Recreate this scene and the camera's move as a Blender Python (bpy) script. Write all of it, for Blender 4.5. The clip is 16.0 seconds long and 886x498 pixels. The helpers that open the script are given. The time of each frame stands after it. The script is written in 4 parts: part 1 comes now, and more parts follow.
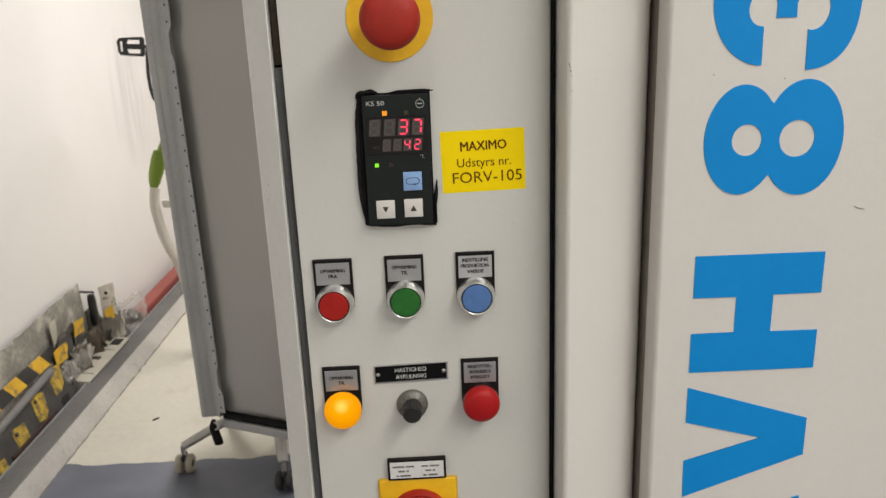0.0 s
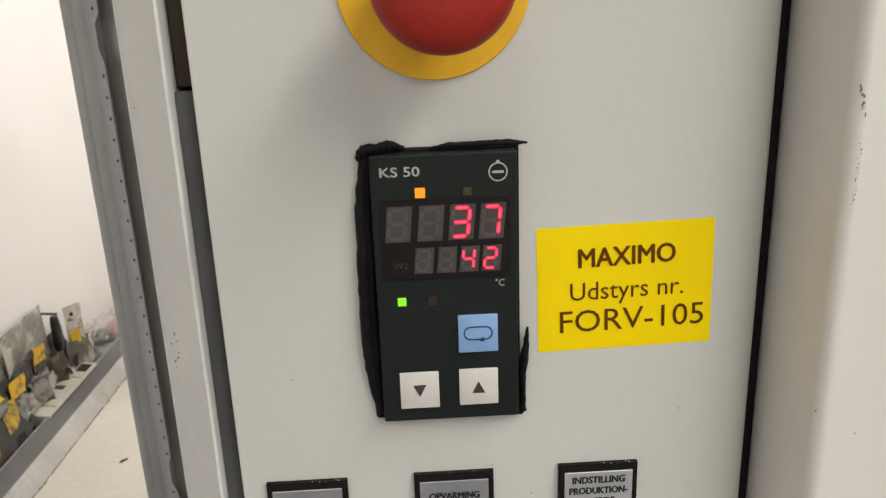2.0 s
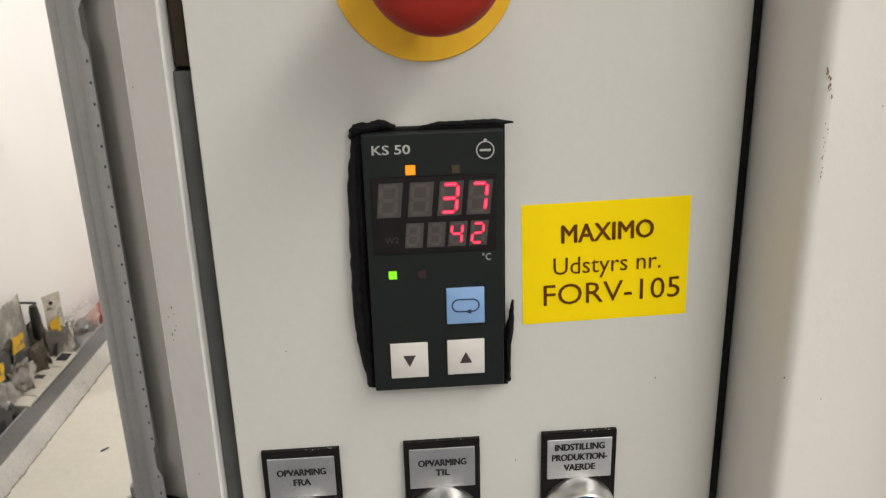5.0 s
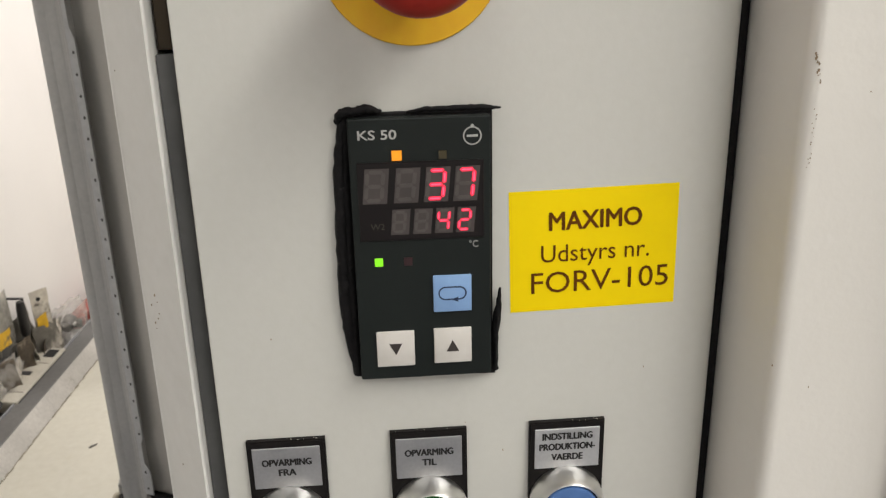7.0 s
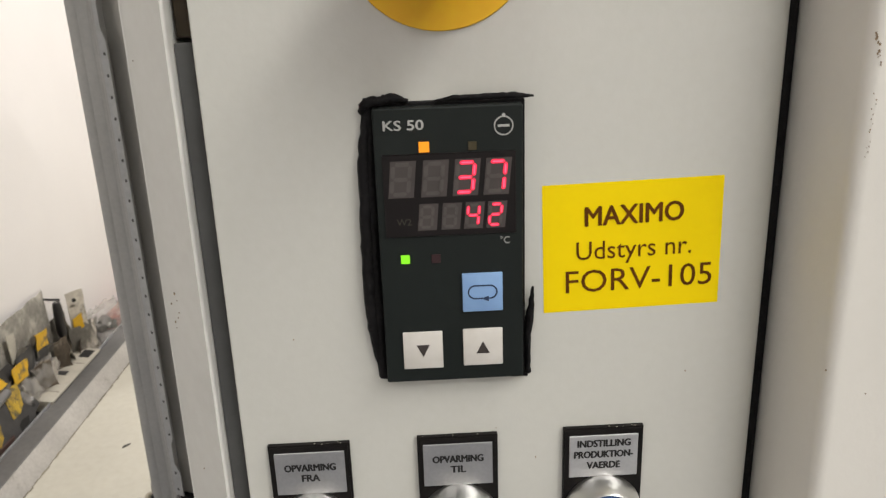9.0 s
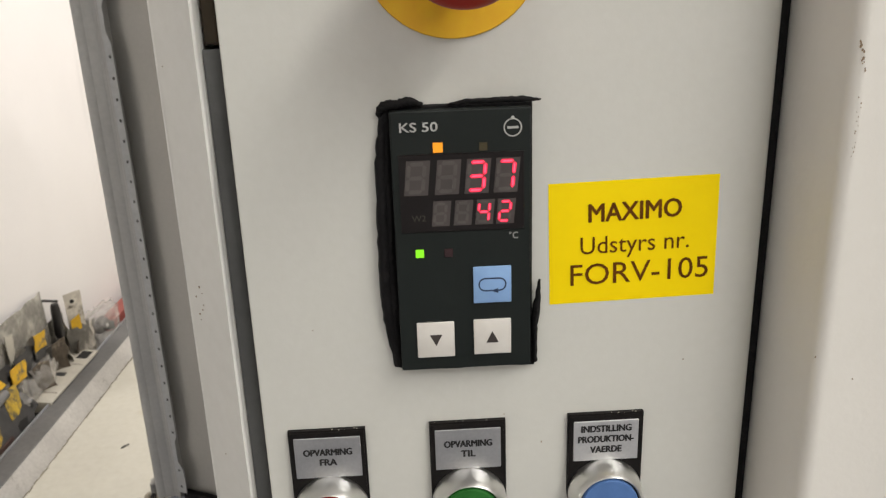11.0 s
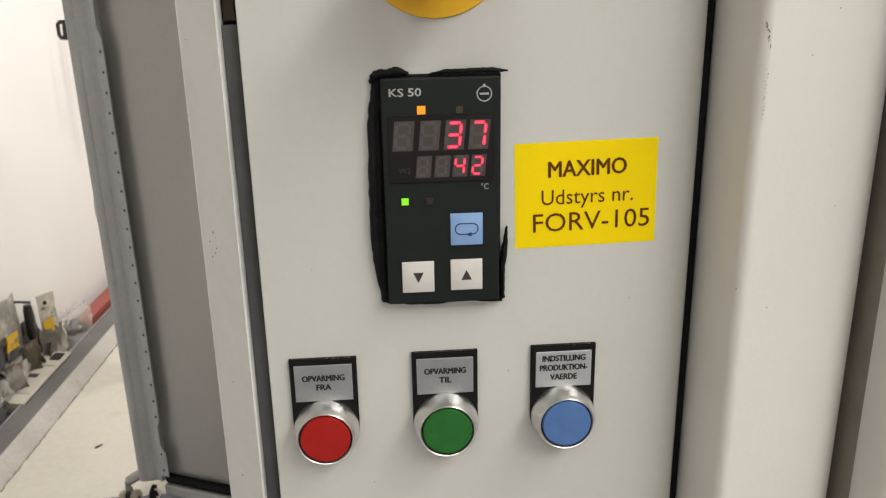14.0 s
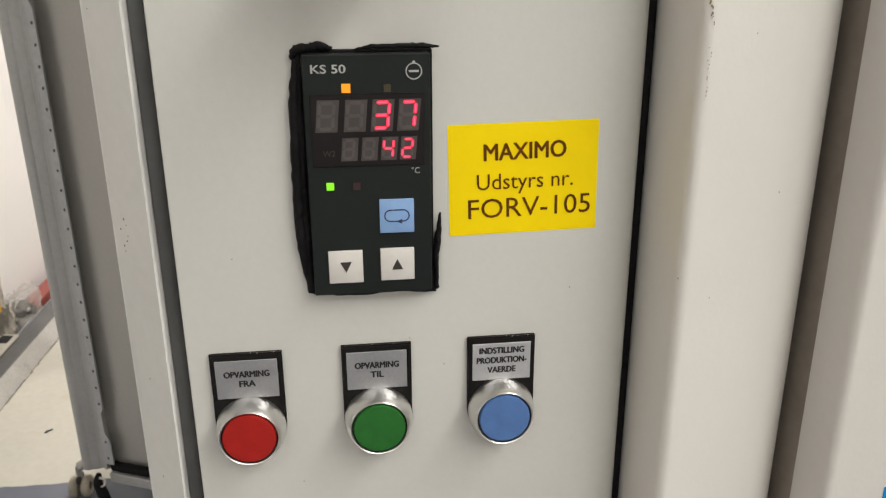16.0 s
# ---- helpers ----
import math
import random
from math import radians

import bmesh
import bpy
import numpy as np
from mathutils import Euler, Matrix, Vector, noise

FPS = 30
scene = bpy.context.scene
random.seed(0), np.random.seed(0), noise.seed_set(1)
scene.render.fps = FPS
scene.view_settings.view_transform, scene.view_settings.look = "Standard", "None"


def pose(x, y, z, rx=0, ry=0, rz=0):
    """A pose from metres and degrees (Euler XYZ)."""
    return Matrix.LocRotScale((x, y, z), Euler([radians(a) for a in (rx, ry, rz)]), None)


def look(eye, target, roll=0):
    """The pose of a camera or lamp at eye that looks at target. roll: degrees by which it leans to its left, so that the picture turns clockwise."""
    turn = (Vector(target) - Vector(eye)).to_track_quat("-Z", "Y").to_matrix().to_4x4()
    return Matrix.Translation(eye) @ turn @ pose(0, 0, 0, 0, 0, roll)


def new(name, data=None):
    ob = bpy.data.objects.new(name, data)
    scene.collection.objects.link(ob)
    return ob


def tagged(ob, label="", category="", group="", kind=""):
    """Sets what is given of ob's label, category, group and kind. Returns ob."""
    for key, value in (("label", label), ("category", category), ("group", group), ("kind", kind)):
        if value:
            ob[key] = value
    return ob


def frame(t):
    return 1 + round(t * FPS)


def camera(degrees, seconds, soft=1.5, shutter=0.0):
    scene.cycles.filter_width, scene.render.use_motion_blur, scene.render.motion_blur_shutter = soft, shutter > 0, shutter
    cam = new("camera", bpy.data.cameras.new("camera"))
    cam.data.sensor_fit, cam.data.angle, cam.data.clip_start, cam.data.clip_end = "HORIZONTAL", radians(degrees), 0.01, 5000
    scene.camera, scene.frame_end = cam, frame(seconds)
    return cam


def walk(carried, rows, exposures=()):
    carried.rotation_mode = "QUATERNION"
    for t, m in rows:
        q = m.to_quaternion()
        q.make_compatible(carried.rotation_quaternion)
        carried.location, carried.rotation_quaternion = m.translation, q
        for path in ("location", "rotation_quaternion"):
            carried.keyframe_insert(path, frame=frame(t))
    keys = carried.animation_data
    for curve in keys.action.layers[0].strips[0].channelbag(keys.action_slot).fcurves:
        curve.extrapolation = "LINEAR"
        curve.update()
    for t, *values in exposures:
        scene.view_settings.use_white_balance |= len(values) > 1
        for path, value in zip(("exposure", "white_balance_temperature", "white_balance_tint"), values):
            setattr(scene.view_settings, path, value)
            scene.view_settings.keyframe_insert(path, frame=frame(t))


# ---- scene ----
cam = camera(60.0, 16.0, soft=1.25)
PATH = [
    (0, (0.017, -0.573, 1.378), (0.064, 1.343, 0.809), -2.2),
    (0.5, (-0.044, -0.411, 1.383), (0.007, 1.508, 0.819), -1.8),
    (1, (-0.045, -0.295, 1.363), (0.015, 1.624, 0.802), -1.7),
    (1.5, (-0.012, -0.26, 1.366), (0.053, 1.656, 0.797), -1.9),
    (2, (-0.01, -0.256, 1.371), (0.059, 1.656, 0.789), -2.1),
    (2.5, (-0.009, -0.255, 1.368), (0.065, 1.653, 0.773), -2.3),
    (3, (-0.014, -0.259, 1.368), (0.069, 1.646, 0.764), -2.3),
    (3.5, (-0.014, -0.262, 1.37), (0.078, 1.641, 0.764), -2.2),
    (4, (-0.013, -0.264, 1.37), (0.085, 1.64, 0.765), -2.1),
    (6.5, (-0.014, -0.272, 1.366), (0.125, 1.627, 0.752), -1.1),
    (7, (-0.012, -0.267, 1.365), (0.128, 1.631, 0.75), -1.3),
    (7.5, (-0.011, -0.269, 1.366), (0.12, 1.63, 0.752), -1.5),
    (8, (-0.011, -0.27, 1.363), (0.101, 1.631, 0.752), -1.7),
    (8.5, (-0.01, -0.266, 1.364), (0.077, 1.636, 0.753), -1.9),
    (9, (-0.011, -0.255, 1.359), (0.051, 1.65, 0.752), -2.0),
    (9.2, (-0.007, -0.251, 1.359), (0.02, 1.645, 0.723), -2.3),
    (11.5, (-0.019, -0.273, 1.362), (0.07, 1.633, 0.763), -1.8),
    (12, (-0.016, -0.268, 1.362), (0.083, 1.638, 0.762), -1.6),
    (12.5, (-0.015, -0.265, 1.354), (0.09, 1.641, 0.757), -1.4),
    (13, (-0.008, -0.263, 1.355), (0.101, 1.644, 0.762), -1.3),
    (13.5, (-0.01, -0.274, 1.357), (0.116, 1.634, 0.771), -1.2),
    (14, (-0.024, -0.324, 1.352), (0.12, 1.584, 0.77), -1.1),
    (14.5, (-0.017, -0.383, 1.354), (0.144, 1.523, 0.769), -1.0),
    (15, (0.005, -0.419, 1.365), (0.18, 1.482, 0.771), -0.9),
    (15.5, (-0.007, -0.374, 1.347), (0.163, 1.52, 0.728), -0.9),
    (16, (-0.009, -0.306, 1.35), (0.23, 1.575, 0.713), -0.3),
]
walk(cam, [(t, look(eye, target, roll)) for t, eye, target, roll in PATH], [(0, -0.10), (0.5, 0.02), (1.1, 0.0), (14.0, 0.04), (14.5, 0.09), (15.0, 0.05), (16.0, 0.06)])
cam.data.dof.use_dof, cam.data.dof.focus_distance, cam.data.dof.aperture_fstop = True, 0.34, 36.0

# ---- light: a closed white workshop with lamps under its ceiling, all out of view ----
world = bpy.data.worlds.new("world")
scene.world = world
world.use_nodes = True
world.node_tree.nodes["Background"].inputs[0].default_value = (0.9, 0.95, 1.0, 1)
world.node_tree.nodes["Background"].inputs[1].default_value = 0.05


def area_lamp(x, y, z, length, width, watts, yaw=0.0, colour=(0.99, 0.965, 0.91)):
    lamp = bpy.data.lights.new("area_lamp", "AREA")
    lamp.shape, lamp.size, lamp.size_y, lamp.energy, lamp.color = "RECTANGLE", width, length, watts, colour
    ob = new("area_lamp", lamp)
    ob.matrix_world = pose(x, y, z, 0, 0, yaw)
    return ob


area_lamp(1.12, -1.08, 2.72, 1.5, 0.45, 36)
area_lamp(1.0, -2.05, 2.72, 1.2, 0.30, 22, yaw=90)
# unseen weak fill from the left, added to soften the shadows
area_lamp(-0.45, -1.75, 2.72, 1.5, 0.50, 10)
# unseen lamp added to brighten the far wall and floor
area_lamp(0.10, 3.0, 2.72, 1.5, 0.30, 80, colour=(1.0, 0.955, 0.93))

# ---- materials ----


def mat(name, colour, rough=0.5, metal=0.0, vary=0.06, vscale=6.0, grain=0.04, gscale=180.0, bump=0.02, bscale=250.0,
        stain=None, stain_amount=0.0, stain_scale=9.0, coat=0.0, spec=0.5, rvary=0.1):
    """A painted, plastic or metal surface: two scales of colour variation, optional stains, fine relief."""
    m = bpy.data.materials.new(name)
    m.use_nodes = True
    nt = m.node_tree
    n, l = nt.nodes, nt.links
    b = n["Principled BSDF"]
    tc = n.new("ShaderNodeTexCoord")
    big = n.new("ShaderNodeTexNoise")
    big.inputs["Scale"].default_value = vscale
    big.inputs["Detail"].default_value = 4
    fine = n.new("ShaderNodeTexNoise")
    fine.inputs["Scale"].default_value = gscale
    fine.inputs["Detail"].default_value = 3
    l.new(tc.outputs["Object"], big.inputs["Vector"])
    l.new(tc.outputs["Object"], fine.inputs["Vector"])
    lo = tuple(max(0.0, c * (1 - vary)) for c in colour)
    hi = tuple(min(1.0, c * (1 + vary)) for c in colour)
    ramp = n.new("ShaderNodeValToRGB")
    ramp.color_ramp.elements[0].position, ramp.color_ramp.elements[1].position = 0.3, 0.7
    ramp.color_ramp.elements[0].color, ramp.color_ramp.elements[1].color = (*lo, 1), (*hi, 1)
    l.new(big.outputs["Fac"], ramp.inputs["Fac"])
    mix = n.new("ShaderNodeMixRGB")
    mix.blend_type = "OVERLAY"
    mix.inputs["Fac"].default_value = grain * 4
    l.new(ramp.outputs["Color"], mix.inputs["Color1"])
    l.new(fine.outputs["Fac"], mix.inputs["Color2"])
    out = mix.outputs["Color"]
    if stain:
        sn = n.new("ShaderNodeTexNoise")
        sn.inputs["Scale"].default_value, sn.inputs["Detail"].default_value, sn.inputs["Roughness"].default_value = stain_scale, 8, 0.65
        l.new(tc.outputs["Object"], sn.inputs["Vector"])
        sr = n.new("ShaderNodeValToRGB")
        sr.color_ramp.elements[0].position, sr.color_ramp.elements[1].position = 0.62 - stain_amount, 0.72 - stain_amount * 0.6
        l.new(sn.outputs["Fac"], sr.inputs["Fac"])
        sm = n.new("ShaderNodeMixRGB")
        sm.inputs["Color2"].default_value = (*stain, 1)
        l.new(sr.outputs["Color"], sm.inputs["Fac"])
        l.new(out, sm.inputs["Color1"])
        out = sm.outputs["Color"]
    l.new(out, b.inputs["Base Color"])
    mr = n.new("ShaderNodeMapRange")
    mr.inputs["To Min"].default_value, mr.inputs["To Max"].default_value = max(0.02, rough - rvary), min(1.0, rough + rvary)
    l.new(big.outputs["Fac"], mr.inputs["Value"])
    l.new(mr.outputs["Result"], b.inputs["Roughness"])
    b.inputs["Metallic"].default_value = metal
    b.inputs["Coat Weight"].default_value = coat
    b.inputs["Specular IOR Level"].default_value = spec
    if bump:
        bn = n.new("ShaderNodeTexNoise")
        bn.inputs["Scale"].default_value, bn.inputs["Detail"].default_value = bscale, 2
        l.new(tc.outputs["Object"], bn.inputs["Vector"])
        bp = n.new("ShaderNodeBump")
        bp.inputs["Strength"].default_value, bp.inputs["Distance"].default_value = bump, 0.002
        l.new(bn.outputs["Fac"], bp.inputs["Height"])
        l.new(bp.outputs["Normal"], b.inputs["Normal"])
    return m


def glow(name, colour, strength, base=None):
    m = bpy.data.materials.new(name)
    m.use_nodes = True
    b = m.node_tree.nodes["Principled BSDF"]
    b.inputs["Base Color"].default_value = (*(base or colour), 1)
    b.inputs["Roughness"].default_value = 0.35
    b.inputs["Emission Color"].default_value = (*colour, 1)
    b.inputs["Emission Strength"].default_value = strength
    return m


cabinet_paint = mat("cabinet_paint", (0.595, 0.59, 0.55), 0.42, vary=0.025, vscale=7, grain=0.012, gscale=260, bump=0.028, bscale=420)
post_paint = mat("post_paint", (0.74, 0.715, 0.67), 0.45, vary=0.03, vscale=5, grain=0.012, bump=0.05, bscale=380)
cover_paint = mat("cover_paint", (0.645, 0.62, 0.58), 0.48, vary=0.025, vscale=4, grain=0.012, bump=0.05, bscale=380)
strip_paint = mat("strip_paint", (0.70, 0.69, 0.655), 0.42, vary=0.04, vscale=16, grain=0.03, bump=0.05, bscale=300)
pale_edge = mat("pale_edge", (0.76, 0.75, 0.72), 0.4, vary=0.1, vscale=40, bump=0)
seal_rubber = mat("seal_rubber", (0.070, 0.070, 0.069), 0.6, vary=0.2, vscale=30, bump=0.1)
# brown that stands in for the shade deep in the column groove
groove_shade = mat("groove_shade", (0.26, 0.225, 0.19), 0.6, vary=0.12, vscale=30, bump=0.05)
# near-black colour that paints the shade inside gaps, hollows and holes
inside_shade = mat("inside_shade", (0.012, 0.011, 0.010), 0.7, vary=0.2, bump=0)
hinge_metal = mat("hinge_metal", (0.034, 0.024, 0.013), 0.42, metal=0.5, vary=0.3, vscale=40)
black_rubber = mat("black_rubber", (0.0065, 0.006, 0.0065), 0.65, spec=0.18, vary=0.4, vscale=60, bump=0.6, bscale=260)
housing_plastic = mat("housing_plastic", (0.0098, 0.0132, 0.0122), 0.5, spec=0.24, vary=0.08, vscale=20, grain=0.02, gscale=900, bump=0.035, bscale=1500)
window_plastic = mat("window_plastic", (0.006, 0.004, 0.0045), 0.34, spec=0.3, vary=0.1, bump=0, rvary=0.04)
segment_off = mat("segment_off", (0.078, 0.069, 0.063), 0.55, vary=0.1, vscale=200, bump=0)
digit_block = mat("digit_block", (0.058, 0.047, 0.045), 0.6, vary=0.1, vscale=200, bump=0)
segment_on = glow("segment_on", (1.0, 0.015, 0.06), 1.25, (0.25, 0.01, 0.02))
segment_core = glow("segment_core", (1.0, 0.11, 0.21), 1.25, (0.2, 0.02, 0.03))
led_amber = glow("led_amber", (1.0, 0.33, 0.006), 1.0, (0.2, 0.06, 0.01))
led_green = glow("led_green", (0.27, 0.92, 0.015), 0.95, (0.05, 0.15, 0.01))
led_dark_amber = mat("led_dark_amber", (0.05, 0.038, 0.014), 0.4, bump=0)
led_dark_red = mat("led_dark_red", (0.03, 0.010, 0.012), 0.4, bump=0)
print_white = mat("print_white", (0.44, 0.44, 0.42), 0.6, vary=0.05, vscale=200, bump=0)
print_dim = mat("print_dim", (0.045, 0.042, 0.030), 0.6, bump=0)
key_white = mat("key_white", (0.66, 0.63, 0.59), 0.5, vary=0.03, vscale=60, bump=0.02, bscale=900)
key_blue = mat("key_blue", (0.24, 0.40, 0.68), 0.5, vary=0.03, vscale=60, bump=0.02, bscale=900)
key_print = mat("key_print", (0.040, 0.031, 0.028), 0.6, bump=0)
key_print_blue = mat("key_print_blue", (0.016, 0.034, 0.085), 0.6, bump=0)
sticker_yellow = mat("sticker_yellow", (0.95, 0.70, 0.001), 0.5, spec=0.14, vary=0.04, vscale=25, grain=0.012, gscale=500, bump=0.04, bscale=160)
sticker_print = mat("sticker_print", (0.115, 0.040, 0.004), 0.6, spec=0.1, vary=0.25, vscale=120, bump=0)
stop_yellow = mat("stop_yellow", (0.80, 0.45, 0.006), 0.42, vary=0.05, vscale=20, bump=0.05)
stop_red = mat("stop_red", (0.35, 0.022, 0.012), 0.5, spec=0.3, vary=0.10, vscale=30, bump=0.08, bscale=500)
plate_black = mat("plate_black", (0.0095, 0.0082, 0.0078), 0.5, spec=0.16, vary=0.15, vscale=60, grain=0.04, bump=0.1, bscale=700)
plate_silver = mat("plate_silver", (0.44, 0.44, 0.45), 0.36, metal=0.7, vary=0.05, vscale=50, grain=0.03, gscale=700, bump=0.04, bscale=900)
# lit copy of plate_silver: the right insert's gloss put into the colour
plate_silver_lit = mat("plate_silver_lit", (0.53, 0.53, 0.54), 0.38, metal=0.5, vary=0.05, vscale=50, grain=0.03, gscale=700, bump=0.04, bscale=900)
tag_print = mat("tag_print", (0.13, 0.125, 0.12), 0.6, bump=0)
plate_print = mat("plate_print", (0.014, 0.013, 0.013), 0.6, bump=0)
chrome = mat("chrome", (0.72, 0.71, 0.69), 0.36, metal=1.0, vary=0.04, vscale=80, grain=0.02, bump=0.05, bscale=500)
cap_red = mat("cap_red", (0.37, 0.014, 0.010), 0.5, spec=0.25, vary=0.05, vscale=60, bump=0.06, bscale=600)
cap_green = mat("cap_green", (0.022, 0.135, 0.024), 0.46, spec=0.25, vary=0.05, vscale=60, bump=0.06, bscale=600)
cap_blue = mat("cap_blue", (0.085, 0.175, 0.40), 0.46, spec=0.3, vary=0.05, vscale=60, bump=0.06, bscale=600)
cap_signal_red = mat("cap_signal_red", (0.36, 0.006, 0.007), 0.45, spec=0.28, vary=0.05, vscale=60, bump=0.05, bscale=600)
engraved_black = mat("engraved_black", (0.005, 0.005, 0.005), 0.42, spec=0.12, vary=0.1, vscale=50, bump=0.03)
engraved_white = mat("engraved_white", (0.66, 0.66, 0.64), 0.5, bump=0)
brushed = mat("brushed", (0.62, 0.61, 0.59), 0.33, metal=1.0, vary=0.06, vscale=90, grain=0.05, bump=0.06)
dial_grey = mat("dial_grey", (0.165, 0.158, 0.138), 0.45, metal=0.5, vary=0.06, vscale=120)
knob_black = mat("knob_black", (0.016, 0.0145, 0.014), 0.4, vary=0.2, vscale=60, bump=0.08)
letter_blue = mat("letter_blue", (0.001, 0.235, 0.62), 0.55, spec=0.25, vary=0.025, vscale=12, grain=0.01, bump=0.03)
door_grey = mat("door_grey", (0.44, 0.43, 0.405), 0.34, metal=0.6, vary=0.03, vscale=5, grain=0.015, bump=0.06, bscale=300)
door_frame_grey = mat("door_frame_grey", (0.42, 0.418, 0.41), 0.38, metal=0.3, vary=0.06, vscale=14, grain=0.03, bump=0.05)
perforated_zinc = mat("perforated_zinc", (0.46, 0.47, 0.48), 0.42, metal=0.5, vary=0.06, vscale=40, grain=0.04)
wall_paint = mat("wall_paint", (0.80, 0.775, 0.745), 0.7, vary=0.02, vscale=2.5, grain=0.015, bump=0.12, bscale=60)
ceiling_paint = mat("ceiling_paint", (0.78, 0.78, 0.76), 0.8, vary=0.02, vscale=2, bump=0.1, bscale=40)
kerb_white = mat("kerb_white", (0.48, 0.46, 0.425), 0.6, vary=0.12, vscale=7, grain=0.05, gscale=90, bump=0.3, bscale=60,
                 stain=(0.30, 0.28, 0.24), stain_amount=0.015, stain_scale=12)
kerb_grey = mat("kerb_grey", (0.135, 0.132, 0.127), 0.55, vary=0.16, vscale=6, grain=0.06, gscale=70, bump=0.2, bscale=60)
dirty_line = mat("dirty_line", (0.20, 0.175, 0.13), 0.8, vary=0.3, vscale=20, bump=0.3, bscale=80)
red_steel = mat("red_steel", (0.30, 0.078, 0.062), 0.5, vary=0.12, vscale=9, bump=0.1)
scrap_steel = mat("scrap_steel", (0.15, 0.14, 0.12), 0.5, metal=0.3, vary=0.2, vscale=10, grain=0.1, gscale=60, bump=0.2, bscale=80,
                  stain=(0.47, 0.43, 0.37), stain_amount=0.13, stain_scale=11)
dusty_steel = mat("dusty_steel", (0.30, 0.285, 0.25), 0.55, metal=0.2, vary=0.25, vscale=9, grain=0.1, gscale=60, bump=0.2, bscale=80,
                  stain=(0.56, 0.53, 0.47), stain_amount=0.12, stain_scale=9)
pale_scrap = mat("pale_scrap", (0.50, 0.46, 0.39), 0.6, vary=0.25, vscale=14, grain=0.1, gscale=60, bump=0.3, bscale=80,
                 stain=(0.10, 0.085, 0.06), stain_amount=0.08, stain_scale=24)
brown_scrap = mat("brown_scrap", (0.085, 0.065, 0.045), 0.65, vary=0.35, vscale=20, grain=0.1, gscale=80, bump=0.3, bscale=80,
                  stain=(0.30, 0.26, 0.20), stain_amount=0.07, stain_scale=22)
scrap_dark = mat("scrap_dark", (0.055, 0.053, 0.052), 0.55, metal=0.2, vary=0.25, vscale=20, bump=0.2, bscale=90)
hazard_yellow = mat("hazard_yellow", (0.66, 0.385, 0.014), 0.5, vary=0.15, vscale=20, bump=0.1,
                    stain=(0.16, 0.13, 0.08), stain_amount=0.09, stain_scale=26)
worn_yellow = mat("worn_yellow", (0.50, 0.33, 0.03), 0.6, vary=0.3, vscale=30, grain=0.1, gscale=90, bump=0.4, bscale=60,
                  stain=(0.10, 0.085, 0.05), stain_amount=0.17, stain_scale=38)
hazard_black = mat("hazard_black", (0.022, 0.020, 0.018), 0.55, vary=0.2, vscale=20, bump=0.1)
beige_plastic = mat("beige_plastic", (0.46, 0.43, 0.36), 0.55, vary=0.08, vscale=20, bump=0.1)
# dark brown standing in for the brownish shade under the channel
brown_shade = mat("brown_shade", (0.055, 0.028, 0.021), 0.7, vary=0.3, vscale=20, bump=0.3)
grey_tube = mat("grey_tube", (0.17, 0.165, 0.16), 0.5, vary=0.1, vscale=12, bump=0.1)
chair_steel = mat("chair_steel", (0.42, 0.41, 0.385), 0.42, metal=0.4, vary=0.08, vscale=20, bump=0.05)
castor_cream = mat("castor_cream", (0.42, 0.38, 0.30), 0.5, vary=0.12, vscale=40, bump=0.05)
castor_dark = mat("castor_dark", (0.035, 0.035, 0.035), 0.5, vary=0.2, vscale=40, bump=0.05)
bike_black = mat("bike_black", (0.022, 0.021, 0.022), 0.45, vary=0.2, vscale=40, bump=0.05)
bike_white = mat("bike_white", (0.64, 0.60, 0.53), 0.4, vary=0.06, vscale=15, bump=0.03)
bike_green = mat("bike_green", (0.17, 0.26, 0.022), 0.4, vary=0.12, vscale=12, bump=0.04)
rust_chip = mat("rust_chip", (0.27, 0.20, 0.13), 0.8, vary=0.5, vscale=600, bump=0.3, bscale=900)


